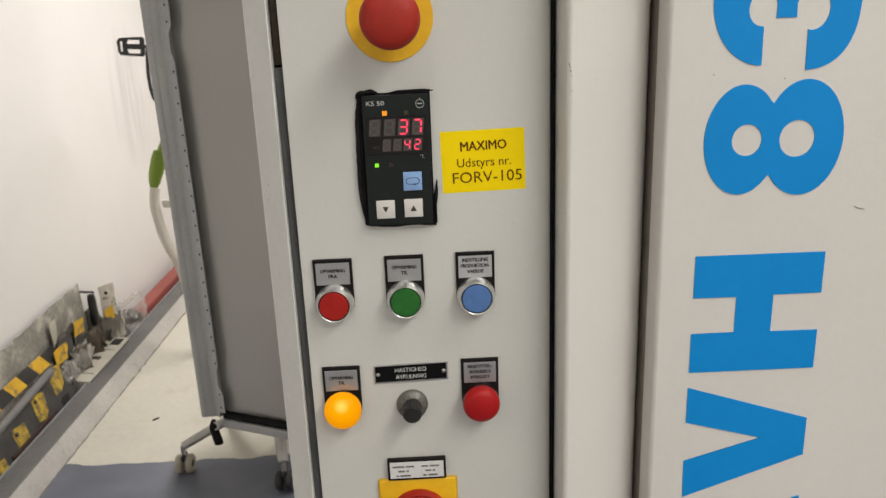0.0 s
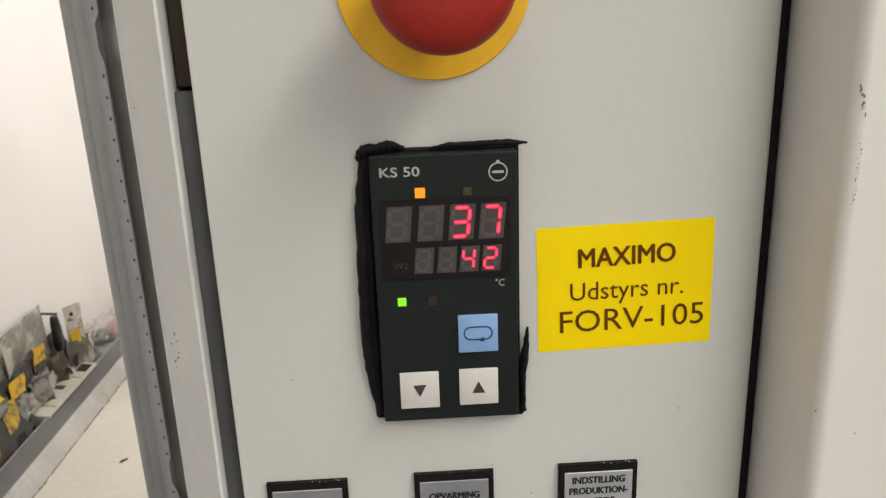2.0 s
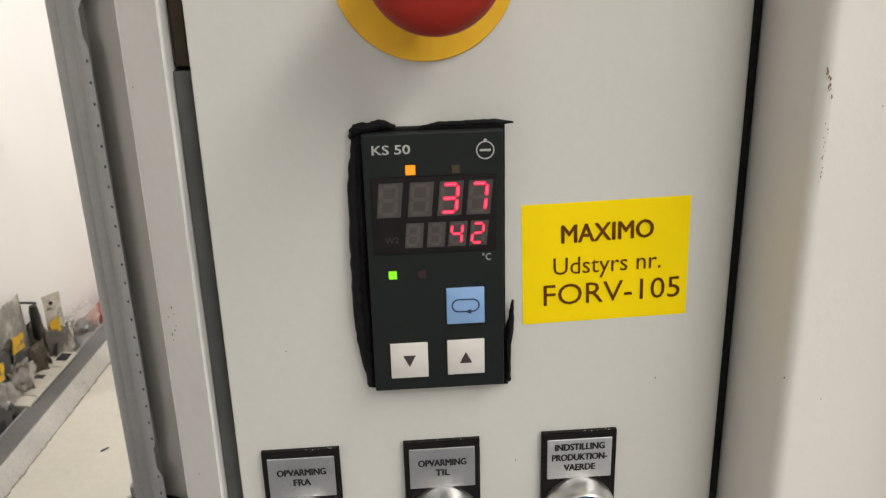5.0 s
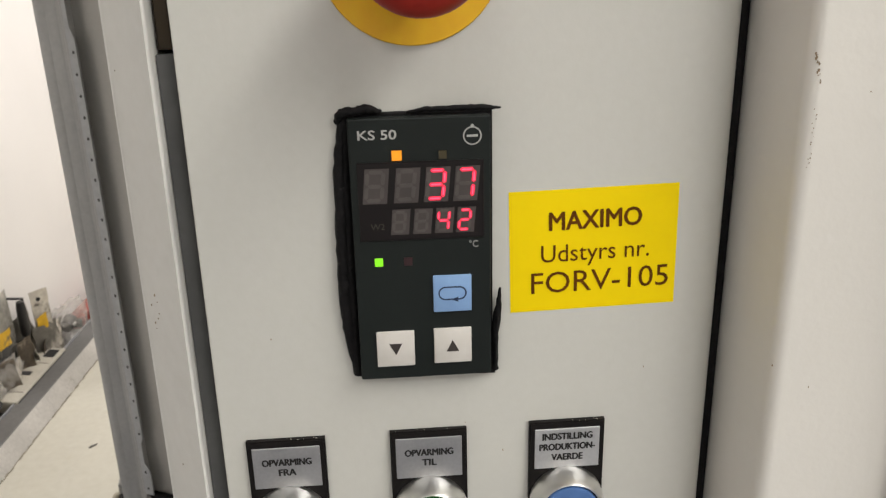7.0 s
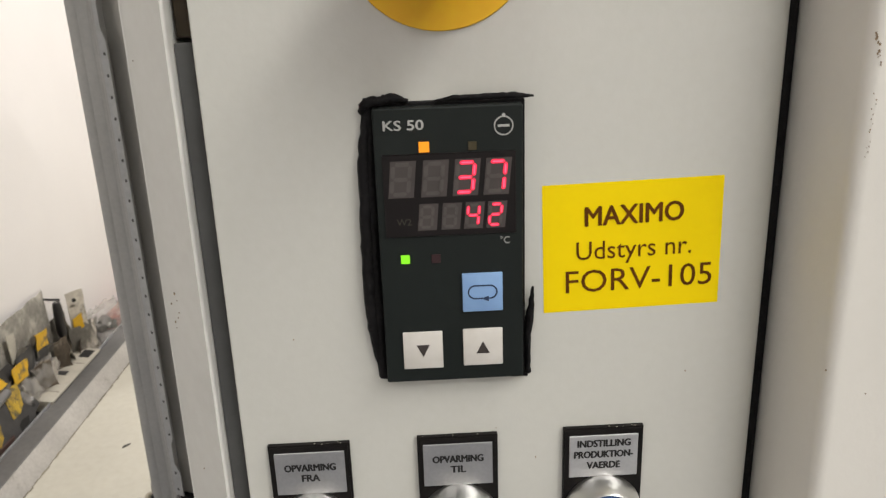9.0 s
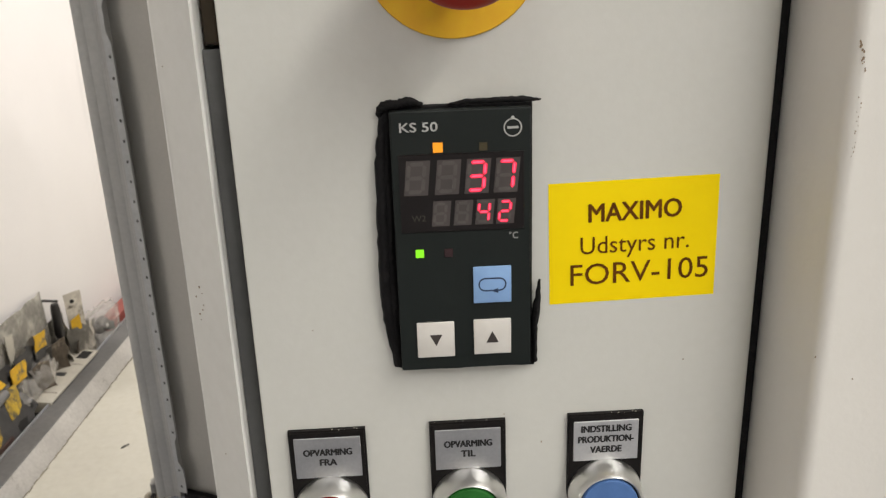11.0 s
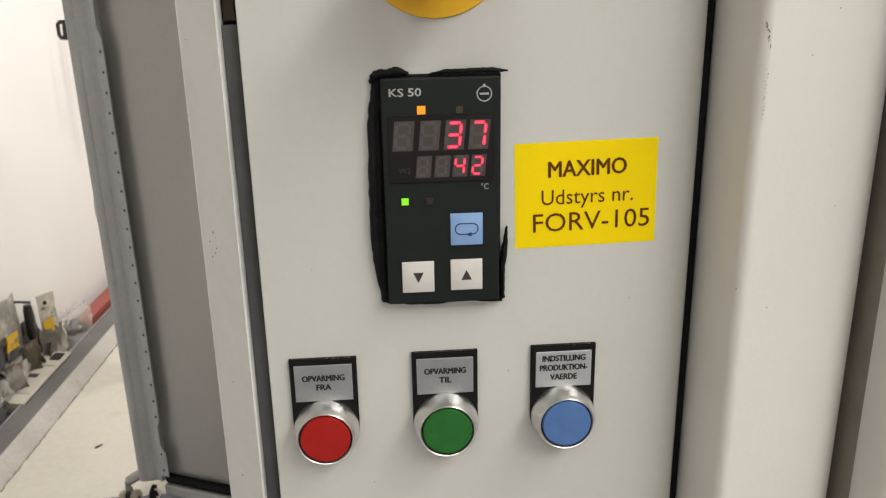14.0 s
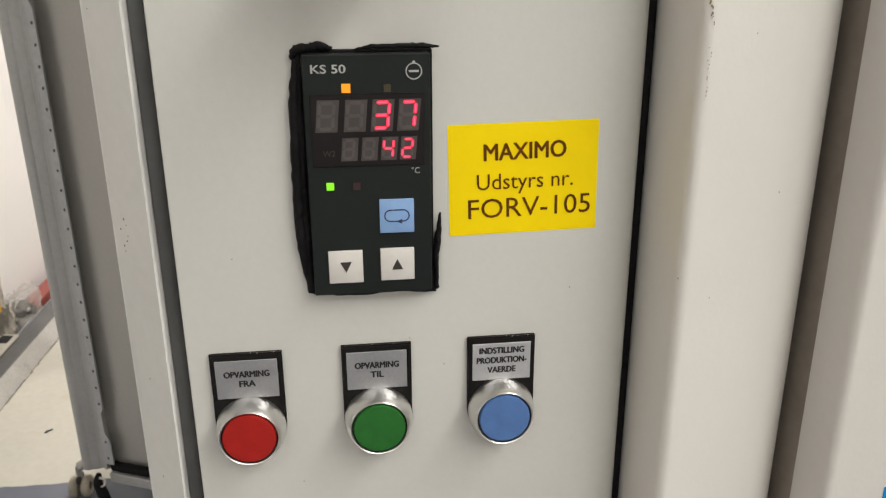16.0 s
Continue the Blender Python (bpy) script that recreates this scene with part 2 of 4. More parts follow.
def floor_paint():
    """Cream floor with a blue-grey painted area whose edge is uneven; dirt and scuffs over both."""
    m = mat("floor_paint", (0.58, 0.555, 0.47), 0.4, vary=0.07, vscale=2.2, grain=0.03, gscale=40, bump=0.08, bscale=30,
            stain=(0.50, 0.45, 0.33), stain_amount=0.03, stain_scale=3.2)
    n, l = m.node_tree.nodes, m.node_tree.links
    b = n["Principled BSDF"]
    base = b.inputs["Base Color"].links[0].from_socket
    geo = n.new("ShaderNodeNewGeometry")
    sep = n.new("ShaderNodeSeparateXYZ")
    l.new(geo.outputs["Position"], sep.inputs[0])
    wob = n.new("ShaderNodeTexNoise")
    wob.inputs["Scale"].default_value, wob.inputs["Detail"].default_value = 7, 5
    l.new(geo.outputs["Position"], wob.inputs["Vector"])
    add = n.new("ShaderNodeMath")
    add.operation = "MULTIPLY_ADD"
    add.inputs[1].default_value = 0.09
    l.new(wob.outputs["Fac"], add.inputs[0])
    l.new(sep.outputs["Y"], add.inputs[2])
    less = n.new("ShaderNodeMath")
    less.operation = "LESS_THAN"
    less.inputs[1].default_value = 1.765
    l.new(add.outputs[0], less.inputs[0])
    sc = n.new("ShaderNodeTexNoise")
    sc.inputs["Scale"].default_value, sc.inputs["Detail"].default_value = 5, 6
    l.new(geo.outputs["Position"], sc.inputs["Vector"])
    r = n.new("ShaderNodeValToRGB")
    r.color_ramp.elements[0].color, r.color_ramp.elements[1].color = (0.105, 0.118, 0.155, 1), (0.165, 0.175, 0.21, 1)
    r.color_ramp.elements[0].position, r.color_ramp.elements[1].position = 0.3, 0.7
    l.new(sc.outputs["Fac"], r.inputs["Fac"])
    mix = n.new("ShaderNodeMixRGB")
    l.new(less.outputs[0], mix.inputs["Fac"])
    l.new(base, mix.inputs["Color1"])
    l.new(r.outputs["Color"], mix.inputs["Color2"])
    l.new(mix.outputs["Color"], b.inputs["Base Color"])
    return m


def streaked_wall():
    """White wall paint with grey streaks running down inside one patch."""
    m = mat("streaked_wall", (0.80, 0.772, 0.745), 0.7, vary=0.02, vscale=2.5, grain=0.015, bump=0.12, bscale=60)
    n, l = m.node_tree.nodes, m.node_tree.links
    b = n["Principled BSDF"]
    base = b.inputs["Base Color"].links[0].from_socket
    geo = n.new("ShaderNodeNewGeometry")
    mp = n.new("ShaderNodeMapping")
    mp.inputs["Scale"].default_value = (1, 13, 1.3)
    l.new(geo.outputs["Position"], mp.inputs["Vector"])
    st = n.new("ShaderNodeTexNoise")
    st.inputs["Scale"].default_value, st.inputs["Detail"].default_value = 1.0, 5
    l.new(mp.outputs["Vector"], st.inputs["Vector"])
    # the streaked patch: an upright ellipse on the wall
    sub = n.new("ShaderNodeVectorMath")
    sub.operation = "SUBTRACT"
    sub.inputs[1].default_value = (-1.47, 3.53, 1.06)
    l.new(geo.outputs["Position"], sub.inputs[0])
    mul = n.new("ShaderNodeVectorMath")
    mul.operation = "MULTIPLY"
    mul.inputs[1].default_value = (0, 3.2, 2.5)
    l.new(sub.outputs[0], mul.inputs[0])
    ln = n.new("ShaderNodeVectorMath")
    ln.operation = "LENGTH"
    l.new(mul.outputs[0], ln.inputs[0])
    fall = n.new("ShaderNodeMapRange")
    fall.inputs["From Min"].default_value, fall.inputs["From Max"].default_value = 1.0, 0.2
    l.new(ln.outputs["Value"], fall.inputs["Value"])
    rr = n.new("ShaderNodeMapRange")
    rr.inputs["From Min"].default_value, rr.inputs["From Max"].default_value, rr.inputs["To Max"].default_value = 0.40, 0.74, 0.62
    l.new(st.outputs["Fac"], rr.inputs["Value"])
    fac = n.new("ShaderNodeMath")
    fac.operation = "MULTIPLY"
    l.new(fall.outputs["Result"], fac.inputs[0])
    l.new(rr.outputs["Result"], fac.inputs[1])
    mix = n.new("ShaderNodeMixRGB")
    mix.inputs["Color2"].default_value = (0.30, 0.285, 0.28, 1)
    l.new(fac.outputs[0], mix.inputs["Fac"])
    l.new(base, mix.inputs["Color1"])
    l.new(mix.outputs["Color"], b.inputs["Base Color"])
    return m


def clear_film():
    m = bpy.data.materials.new("clear_film")
    m.use_nodes = True
    b = m.node_tree.nodes["Principled BSDF"]
    b.inputs["Base Color"].default_value = (0.60, 0.57, 0.52, 1)
    b.inputs["Roughness"].default_value = 0.2
    b.inputs["Alpha"].default_value = 0.30
    b.inputs["IOR"].default_value = 1.45
    return m


def amber_lens():
    """Translucent amber plastic; its glow and the brighter spot above its middle are painted as emission."""
    m = mat("amber_lens", (0.24, 0.06, 0.0), 0.35, spec=0.08, vary=0.08, vscale=300, bump=0.4, bscale=420)
    n, l = m.node_tree.nodes, m.node_tree.links
    b = n["Principled BSDF"]
    tc = n.new("ShaderNodeTexCoord")
    away = n.new("ShaderNodeVectorMath")
    away.operation = "DISTANCE"
    away.inputs[1].default_value = (0.0, -0.0165, 0.0075)
    l.new(tc.outputs["Object"], away.inputs[0])
    r = n.new("ShaderNodeValToRGB")
    els = r.color_ramp.elements
    # bright spot near the top, painted into the emission colour
    els[0].position, els[0].color = 0.0, (1.0, 0.85, 0.16, 1)
    els[1].position, els[1].color = 1.0, (0.70, 0.235, 0.0, 1)
    mid = els.new(0.3)
    mid.color = (0.95, 0.40, 0.0, 1)
    mr = n.new("ShaderNodeMapRange")
    mr.inputs["From Max"].default_value = 0.022
    l.new(away.outputs["Value"], mr.inputs["Value"])
    l.new(mr.outputs["Result"], r.inputs["Fac"])
    l.new(r.outputs["Color"], b.inputs["Emission Color"])
    b.inputs["Emission Strength"].default_value = 1.0
    return m


floor_mat, wall_streaked, film_mat, amber_mat = floor_paint(), streaked_wall(), clear_film(), amber_lens()

# ---- building helpers ----


def thing(name, x, y, z, label, category, group="", rz=0.0, ry=0.0, kind=""):
    ob = new(name)
    ob.empty_display_size = 0.02
    ob.matrix_world = pose(x, y, z, 0, ry, rz)
    return tagged(ob, label, category, group, kind)


def part(name, bm, material, parent=None, label="", smooth=None, at=None):
    """Links a bmesh as one mesh object under a thing or a part. smooth: angle in degrees below which edges are shaded soft."""
    me = bpy.data.meshes.new(name)
    if smooth:
        for f in bm.faces:
            f.smooth = True
        for e in bm.edges:
            if len(e.link_faces) == 2 and e.calc_face_angle(0) > radians(smooth):
                e.smooth = False
    bm.to_mesh(me)
    bm.free()
    me.materials.append(material)
    ob = new(name, me)
    if parent:
        ob.parent = parent
    if at:
        ob.matrix_local = at
    return tagged(ob, label) if label else ob


def box(x0, x1, y0, y1, z0, z1, r=0.0, seg=2, bm=None):
    bm = bm or bmesh.new()
    g = bmesh.ops.create_cube(bm, size=1.0)
    for v in g["verts"]:
        v.co = Vector((x0 + (v.co.x + 0.5) * (x1 - x0), y0 + (v.co.y + 0.5) * (y1 - y0), z0 + (v.co.z + 0.5) * (z1 - z0)))
    if r:
        es = list({e for v in g["verts"] for e in v.link_edges})
        bmesh.ops.bevel(bm, geom=es, offset=r, segments=seg, affect="EDGES", profile=0.5)
    return bm


def lathe(profile, segs=48, cx=0.0, cz=0.0, bm=None):
    """Turned about the y axis; profile: (radius, y) from back to front."""
    bm = bm or bmesh.new()
    rings = []
    for r, y in profile:
        if r < 1e-6:
            rings.append([bm.verts.new((cx, y, cz))])
        else:
            rings.append([bm.verts.new((cx + r * math.cos(2 * math.pi * i / segs), y, cz + r * math.sin(2 * math.pi * i / segs))) for i in range(segs)])
    for a, b in zip(rings, rings[1:]):
        for i in range(segs):
            j = (i + 1) % segs
            if len(a) == 1 and len(b) == 1:
                continue
            if len(a) == 1:
                bm.faces.new((a[0], b[i], b[j]))
            elif len(b) == 1:
                bm.faces.new((a[i], a[j], b[0]))
            else:
                bm.faces.new((a[i], a[j], b[j], b[i]))
    bmesh.ops.recalc_face_normals(bm, faces=bm.faces)
    return bm


def prism(pts, y0, y1, bm=None):
    """A flat outline in x, z given depth from y0 to y1."""
    bm = bm or bmesh.new()
    a = [bm.verts.new((x, y0, z)) for x, z in pts]
    b = [bm.verts.new((x, y1, z)) for x, z in pts]
    fs = [bm.faces.new(a), bm.faces.new(b[::-1])]
    for i in range(len(pts)):
        j = (i + 1) % len(pts)
        fs.append(bm.faces.new((a[j], a[i], b[i], b[j])))
    bmesh.ops.recalc_face_normals(bm, faces=fs)
    return bm


def column(pts, z0, z1, bm=None):
    """A closed plan outline in x, y raised from z0 to z1."""
    bm = bm or bmesh.new()
    a = [bm.verts.new((x, y, z0)) for x, y in pts]
    b = [bm.verts.new((x, y, z1)) for x, y in pts]
    fs = [bm.faces.new(a[::-1]), bm.faces.new(b)]
    for i in range(len(pts)):
        j = (i + 1) % len(pts)
        fs.append(bm.faces.new((a[i], a[j], b[j], b[i])))
    bmesh.ops.recalc_face_normals(bm, faces=fs)
    return bm


def rounded(x0, x1, y0, y1, corners, n=8):
    """A plan rectangle with radii at its corners: front-left, front-right, back-right, back-left."""
    pts = []
    for (cx, cy, a0), r in zip(((x0, y0, 180), (x1, y0, 270), (x1, y1, 0), (x0, y1, 90)), corners):
        if not r:
            pts.append((cx, cy))
            continue
        ox, oy = cx + (r if cx == x0 else -r), cy + (r if cy == y0 else -r)
        pts += [(ox + r * math.cos(radians(a0 + 90 * k / n)), oy + r * math.sin(radians(a0 + 90 * k / n))) for k in range(n + 1)]
    return pts


def sweep(points, radius, segs=12, taper=None, bm=None, flat=1.0):
    """A tube along points; taper: one factor for each point."""
    bm = bm or bmesh.new()
    pts = [Vector(p) for p in points]
    rings = []
    for i, p in enumerate(pts):
        d = (pts[min(i + 1, len(pts) - 1)] - pts[max(i - 1, 0)]).normalized()
        u = d.cross(Vector((0, 0, 1)) if abs(d.z) < 0.9 else Vector((0, 1, 0))).normalized()
        w = d.cross(u)
        r = radius * (taper[i] if taper else 1)
        rings.append([bm.verts.new(p + u * r * math.cos(2 * math.pi * k / segs) + w * r * flat * math.sin(2 * math.pi * k / segs)) for k in range(segs)])
    for a, b in zip(rings, rings[1:]):
        for k in range(segs):
            j = (k + 1) % segs
            bm.faces.new((a[k], a[j], b[j], b[k]))
    bm.faces.new(rings[0][::-1])
    bm.faces.new(rings[-1])
    bmesh.ops.recalc_face_normals(bm, faces=bm.faces)
    return bm


def smooth_path(points, n=6):
    """Catmull-Rom points through the given ones."""
    p = [Vector(q) for q in points]
    p = [2 * p[0] - p[1]] + p + [2 * p[-1] - p[-2]]
    out = []
    for i in range(1, len(p) - 2):
        for k in range(n):
            t = k / n
            out.append(0.5 * (2 * p[i] + (p[i + 1] - p[i - 1]) * t + (2 * p[i - 1] - 5 * p[i] + 4 * p[i + 1] - p[i + 2]) * t * t
                              + (3 * p[i] - 3 * p[i + 1] + p[i + 2] - p[i - 1]) * t ** 3))
    return out + [p[-2]]


def filled(splines, depth):
    """A bmesh from closed outlines in x, z (inner ones cut holes); its front lies at y = 0, its depth goes back."""
    cu = bpy.data.curves.new("outline", "CURVE")
    cu.dimensions, cu.fill_mode, cu.extrude = "2D", "BOTH", depth / 2
    for pts in splines:
        s = cu.splines.new("POLY")
        s.points.add(len(pts) - 1)
        for q, (x, z) in zip(s.points, pts):
            q.co = (x, z, 0, 1)
        s.use_cyclic_u = True
    ob = bpy.data.objects.new("outline", cu)
    me = bpy.data.meshes.new_from_object(ob)
    bm = bmesh.new()
    bm.from_mesh(me)
    for v in bm.verts:
        v.co = Vector((v.co.x, depth / 2 - v.co.z, v.co.y))
    bmesh.ops.recalc_face_normals(bm, faces=bm.faces)
    bpy.data.objects.remove(ob)
    bpy.data.curves.remove(cu)
    bpy.data.meshes.remove(me)
    return bm


def lettering(body, x0, x1, base, cap, y, material, parent, turn=0.0, bold=0.0, name="lettering", label=""):
    """Words in the built-in font, from x0 to x1 on a base line, capitals cap high; on a face at depth y."""
    cu = bpy.data.curves.new("words", "FONT")
    cu.body, cu.size = body, 1.0
    cu.resolution_u = 3
    ob = bpy.data.objects.new("words", cu)
    me = bpy.data.meshes.new_from_object(ob)
    bm = bmesh.new()
    bm.from_mesh(me)
    xs = [v.co.x for v in bm.verts]
    probe = bpy.data.curves.new("words", "FONT")
    probe.body, probe.size = "H", 1.0
    po = bpy.data.objects.new("words", probe)
    pm = bpy.data.meshes.new_from_object(po)
    zs = [v.co.y for v in pm.vertices]
    lo, hi = min(xs), max(xs)
    kx, kz = (x1 - x0) / (hi - lo), cap / (max(zs) - min(zs))
    for v in bm.verts:
        v.co = Vector(((v.co.x - lo) * kx, 0, (v.co.y - min(zs)) * kz))
    if bold:  # thicker strokes: shifted layers
        flat = bm.copy()
        flat_me = bpy.data.meshes.new("layer")
        flat.to_mesh(flat_me)
        flat.free()
        for k, (dx, dz) in enumerate(((bold, 0), (-bold, 0), (0, bold * 0.6), (0, -bold * 0.6), (bold * 0.5, 0), (-bold * 0.5, 0))):
            n0 = len(bm.verts)
            bm.from_mesh(flat_me)
            bm.verts.ensure_lookup_table()
            for v in bm.verts[n0:]:
                v.co += Vector((dx, -0.000012 * (k + 1), dz))
        bpy.data.meshes.remove(flat_me)
    for o, c in ((ob, cu), (po, probe)):
        bpy.data.objects.remove(o)
        bpy.data.curves.remove(c)
    for q in (me, pm):
        bpy.data.meshes.remove(q)
    bmesh.ops.recalc_face_normals(bm, faces=bm.faces)
    for f in bm.faces:
        if f.normal.y > 0:
            f.normal_flip()
    return part(name, bm, material, parent, label, at=pose(x0, y, base, 0, -turn, 0))


def ellipse(cx, cz, rx, rz, n=40, a0=0.0, a1=360.0):
    return [(cx + rx * math.cos(radians(a0 + (a1 - a0) * k / n)), cz + rz * math.sin(radians(a0 + (a1 - a0) * k / n))) for k in range(n + (a1 - a0 < 360))]


# ---- the workshop: floor, walls, ceiling, kerb ----
WALL_X = -1.47
tagged(part("floor", box(WALL_X, 3.2, -3.0, 6.0, -0.1, 0.0), floor_mat), "cream floor with a worn blue-grey painted area", "floor", kind="structure")
tagged(part("wall_west", box(WALL_X - 0.2, WALL_X, -3.2, 6.2, -0.1, 2.9), wall_streaked), "white wall with grey rubbed streaks", "wall", kind="structure")
# the other three walls and the ceiling are unseen, added for bounced light
tagged(part("bounce_wall_north", box(WALL_X - 0.2, 3.4, 6.0, 6.2, -0.1, 2.9), wall_paint), "plain white painted wall", "wall", kind="structure")
tagged(part("bounce_wall_east", box(3.2, 3.4, -3.2, 6.2, -0.1, 2.9), wall_paint), "plain white painted wall", "wall", kind="structure")
tagged(part("bounce_wall_south", box(WALL_X - 0.2, 3.4, -3.2, -3.0, -0.1, 2.9), wall_paint), "plain white painted wall", "wall", kind="structure")
tagged(part("ceiling", box(WALL_X - 0.2, 3.4, -3.2, 6.2, 2.8, 2.9), ceiling_paint), "plain white ceiling", "ceiling", kind="structure")

kerb = thing("kerb", -1.30, 2.0, 0.0, "low white kerb with a grey top along the wall", "kerb", kind="structure")
face_bm = bmesh.new()
for y0, y1 in ((-4.9, 3.9),):
    vs = [face_bm.verts.new(p) for p in ((0.078, y0, 0), (0.046, y0, 0.062), (0.030, y0, 0.062), (0.030, y0, 0), (0.078, y1, 0), (0.046, y1, 0.062), (0.030, y1, 0.062), (0.030, y1, 0))]
    for q in ((0, 1, 2, 3), (7, 6, 5, 4), (0, 4, 5, 1), (1, 5, 6, 2), (2, 6, 7, 3), (3, 7, 4, 0)):
        face_bm.faces.new([vs[i] for i in q])
bmesh.ops.recalc_face_normals(face_bm, faces=face_bm.faces)
part("kerb_face", face_bm, kerb_white, kerb)
part("kerb_top", box(-0.030, 0.044, -4.9, 3.9, 0.0, 0.0655, 0.003), kerb_grey, kerb)
part("kerb_rim", box(-0.0340, -0.0305, -4.9, 3.9, 0.0, 0.0720, 0.001), perforated_zinc, kerb, "bright metal rim at the back of the kerb")
rim_rng = random.Random(9)
joint = bmesh.new()
for k in range(180):
    y = -0.9 + 0.022 * k
    w, o = rim_rng.uniform(0.001, 0.006), rim_rng.uniform(-0.002, 0.002)
    box(0.079 + o, 0.079 + o + w, y, y + 0.023, -0.002, 0.0016, bm=joint)
part("floor_joint", joint, dirty_line, kerb, "dirty uneven joint between kerb and floor")
part("ledge", box(-0.17, -0.0345, -4.9, 3.9, 0.0, 0.03), kerb_grey, kerb)

# ---- control cabinet: frame strip, door panel, seal, gap shade ----
cab = thing("control_cabinet", 0.0, 0.0, 0.0, "light grey steel machine control cabinet with a narrow front panel", "control cabinet")
part("front_panel", column(rounded(-0.0802, 0.1168, 0.0, 0.03, (0.0008, 0.0125, 0.001, 0.001), 12), 0.62, 1.78), cabinet_paint, cab, smooth=40)
# solid box; its near-black colour stands in for shade behind the gaps
part("body", column([(-0.104, 0.035), (0.1195, 0.035), (0.1195, 0.57), (-0.104, 0.57)], 0.0, 1.80), inside_shade, cab, "dark cabinet interior behind the panel gaps")
strip_bm = column([(-0.0872, -0.0012), (-0.0874, -0.0022), (-0.0879, -0.0028), (-0.1068, 0.0168), (-0.1078, 0.0195), (-0.1070, 0.034), (-0.0872, 0.034)], 0.0, 1.80)
strip = part("frame_strip", strip_bm, strip_paint, cab, "off-white frame strip with chipped edges")
# slightly paler lines along both edges of the strip
part("pale_edge", column([(-0.08714, -0.0012), (-0.08738, -0.00226), (-0.08758, -0.00250), (-0.0876, -0.0012)], 0.3, 1.80), pale_edge, strip)
part("pale_edge", column([(-0.1064, 0.0161), (-0.1071, 0.0166), (-0.1081, 0.0195), (-0.1074, 0.0195)], 0.3, 1.80), pale_edge, strip)
part("side_sheet", box(-0.1066, -0.1042, 0.036, 0.57, 0.0, 1.80), strip_paint, cab)
part("door_seal", column([(-0.0869, 0.004), (-0.0806, 0.006), (-0.0806, 0.03), (-0.0869, 0.03)], 0.62, 1.3500), seal_rubber, cab, "grey rubber seal in the gap")
# added strip in rubber black, standing in for shade deep in the right gap
part("gap_shade_strip", box(0.1100, 0.1203, 0.0085, 0.034, 0.62, 1.78, 0.002), black_rubber, cab, "black rubber seal in the gap")
hinge = part("hinge", box(-0.0866, -0.0812, 0.006, 0.026, 1.3512, 1.56, 0.0008), hinge_metal, cab, "dark brown hinge leaf")
part("pin", sweep([(-0.0825, 0.007, 1.356), (-0.0825, 0.007, 1.556)], 0.0011, 10), hinge_metal, hinge)
chips = random.Random(5)


def chip(parent, x, y, z, size, n=7, flat_axis="y"):
    """A small flake of bare, rusty metal."""
    rng = chips
    pts = []
    for k in range(n):
        a = 2 * math.pi * k / n
        r = size * (0.45 + 0.55 * rng.random())
        pts.append((r * math.cos(a) * 0.7, r * math.sin(a) * 1.2))
    return part("paint_chip", prism(pts, -0.00012, 0.0002), rust_chip, parent, at=pose(x, y, z, 0, 0, 0 if flat_axis == "y" else -50))


for x, z, s in ((-0.030, 1.300, 0.0004), (-0.0575, 1.246, 0.0004), (0.030, 1.1925, 0.0005), (-0.035, 1.137, 0.0005), (0.086, 1.226, 0.0004), (0.015, 1.206, 0.0003)):
    chip(cab, x, -0.0001, z, s)
for k in range(7):
    q = k / 6
    t = chips.random()
    chip(strip, -0.1036 + 0.0042 * t, 0.0134 - 0.0044 * t - 0.0003, 1.248 + 0.014 * q, 0.00018 + 0.00035 * chips.random(), flat_axis="d")
for x, z in ((-0.1042, 1.3444), (-0.0985, 1.19), (-0.0988, 1.140)):
    chip(strip, x, -0.0028 - (x + 0.0882) * 1.054 - 0.0002, z, 0.0003, flat_axis="d")

# ---- the column beside it and the large lettered cover ----
post = thing("machine_column", 0.1535, 0.0, 0.0, "off-white rounded steel machine column with rust specks", "machine column")
part("shell", column([(x - 0.1535, y) for x, y in rounded(0.1206, 0.1818, -0.034, 0.12, (0.0042, 0.0195, 0.002, 0.002), 20)], 0.0, 1.95), post_paint, post, smooth=40)
def column_face(x):
    """Depth of the column's front at x, round its left edge."""
    d = min(max(0.1248 - x, 0.0), 0.0041)
    return -0.0298 - math.sqrt(0.0042 ** 2 - d * d) - 0.0002


for k in range(12):
    q = k / 11
    x = 0.1216 + 0.0026 * q + 0.0008 * (chips.random() - 0.5)
    chip(post, x - 0.1535, column_face(x), 1.3465 - 0.0085 * q + 0.0015 * chips.random(), 0.0003 + 0.0004 * chips.random() * (k < 8), flat_axis="d" if x < 0.124 else "y")
for k in range(14):
    x = 0.1232 + 0.0010 * chips.random()
    chip(post, x - 0.1535, column_face(x), 1.329 - 0.019 * k / 13 + 0.002 * chips.random(), 0.00012 + 0.0002 * chips.random())
for x, z, s in ((0.141, 1.335, 0.0003), (0.1210, 1.240, 0.0005), (0.134, 1.232, 0.0003), (0.150, 1.352, 0.0003), (0.158, 1.275, 0.0003)):
    chip(post, x - 0.1535, column_face(x), z, s)

cover = thing("machine_cover", 0.65, 0.0, 0.0, "off-white sheet steel machine cover with large blue lettering", "machine cover")
part("sheet", column([(x - 0.65, y) for x, y in rounded(0.1822, 1.10, -0.058, -0.036, (0.0036, 0.004, 0.0, 0.0), 8)], 0.0, 1.95), cover_paint, cover, smooth=40)

part("body", column([(0.1880 - 0.65, -0.0355), (1.095 - 0.65, -0.0355), (1.095 - 0.65, 0.30), (0.1880 - 0.65, 0.30)], 0.0, 1.95), cover_paint, cover)
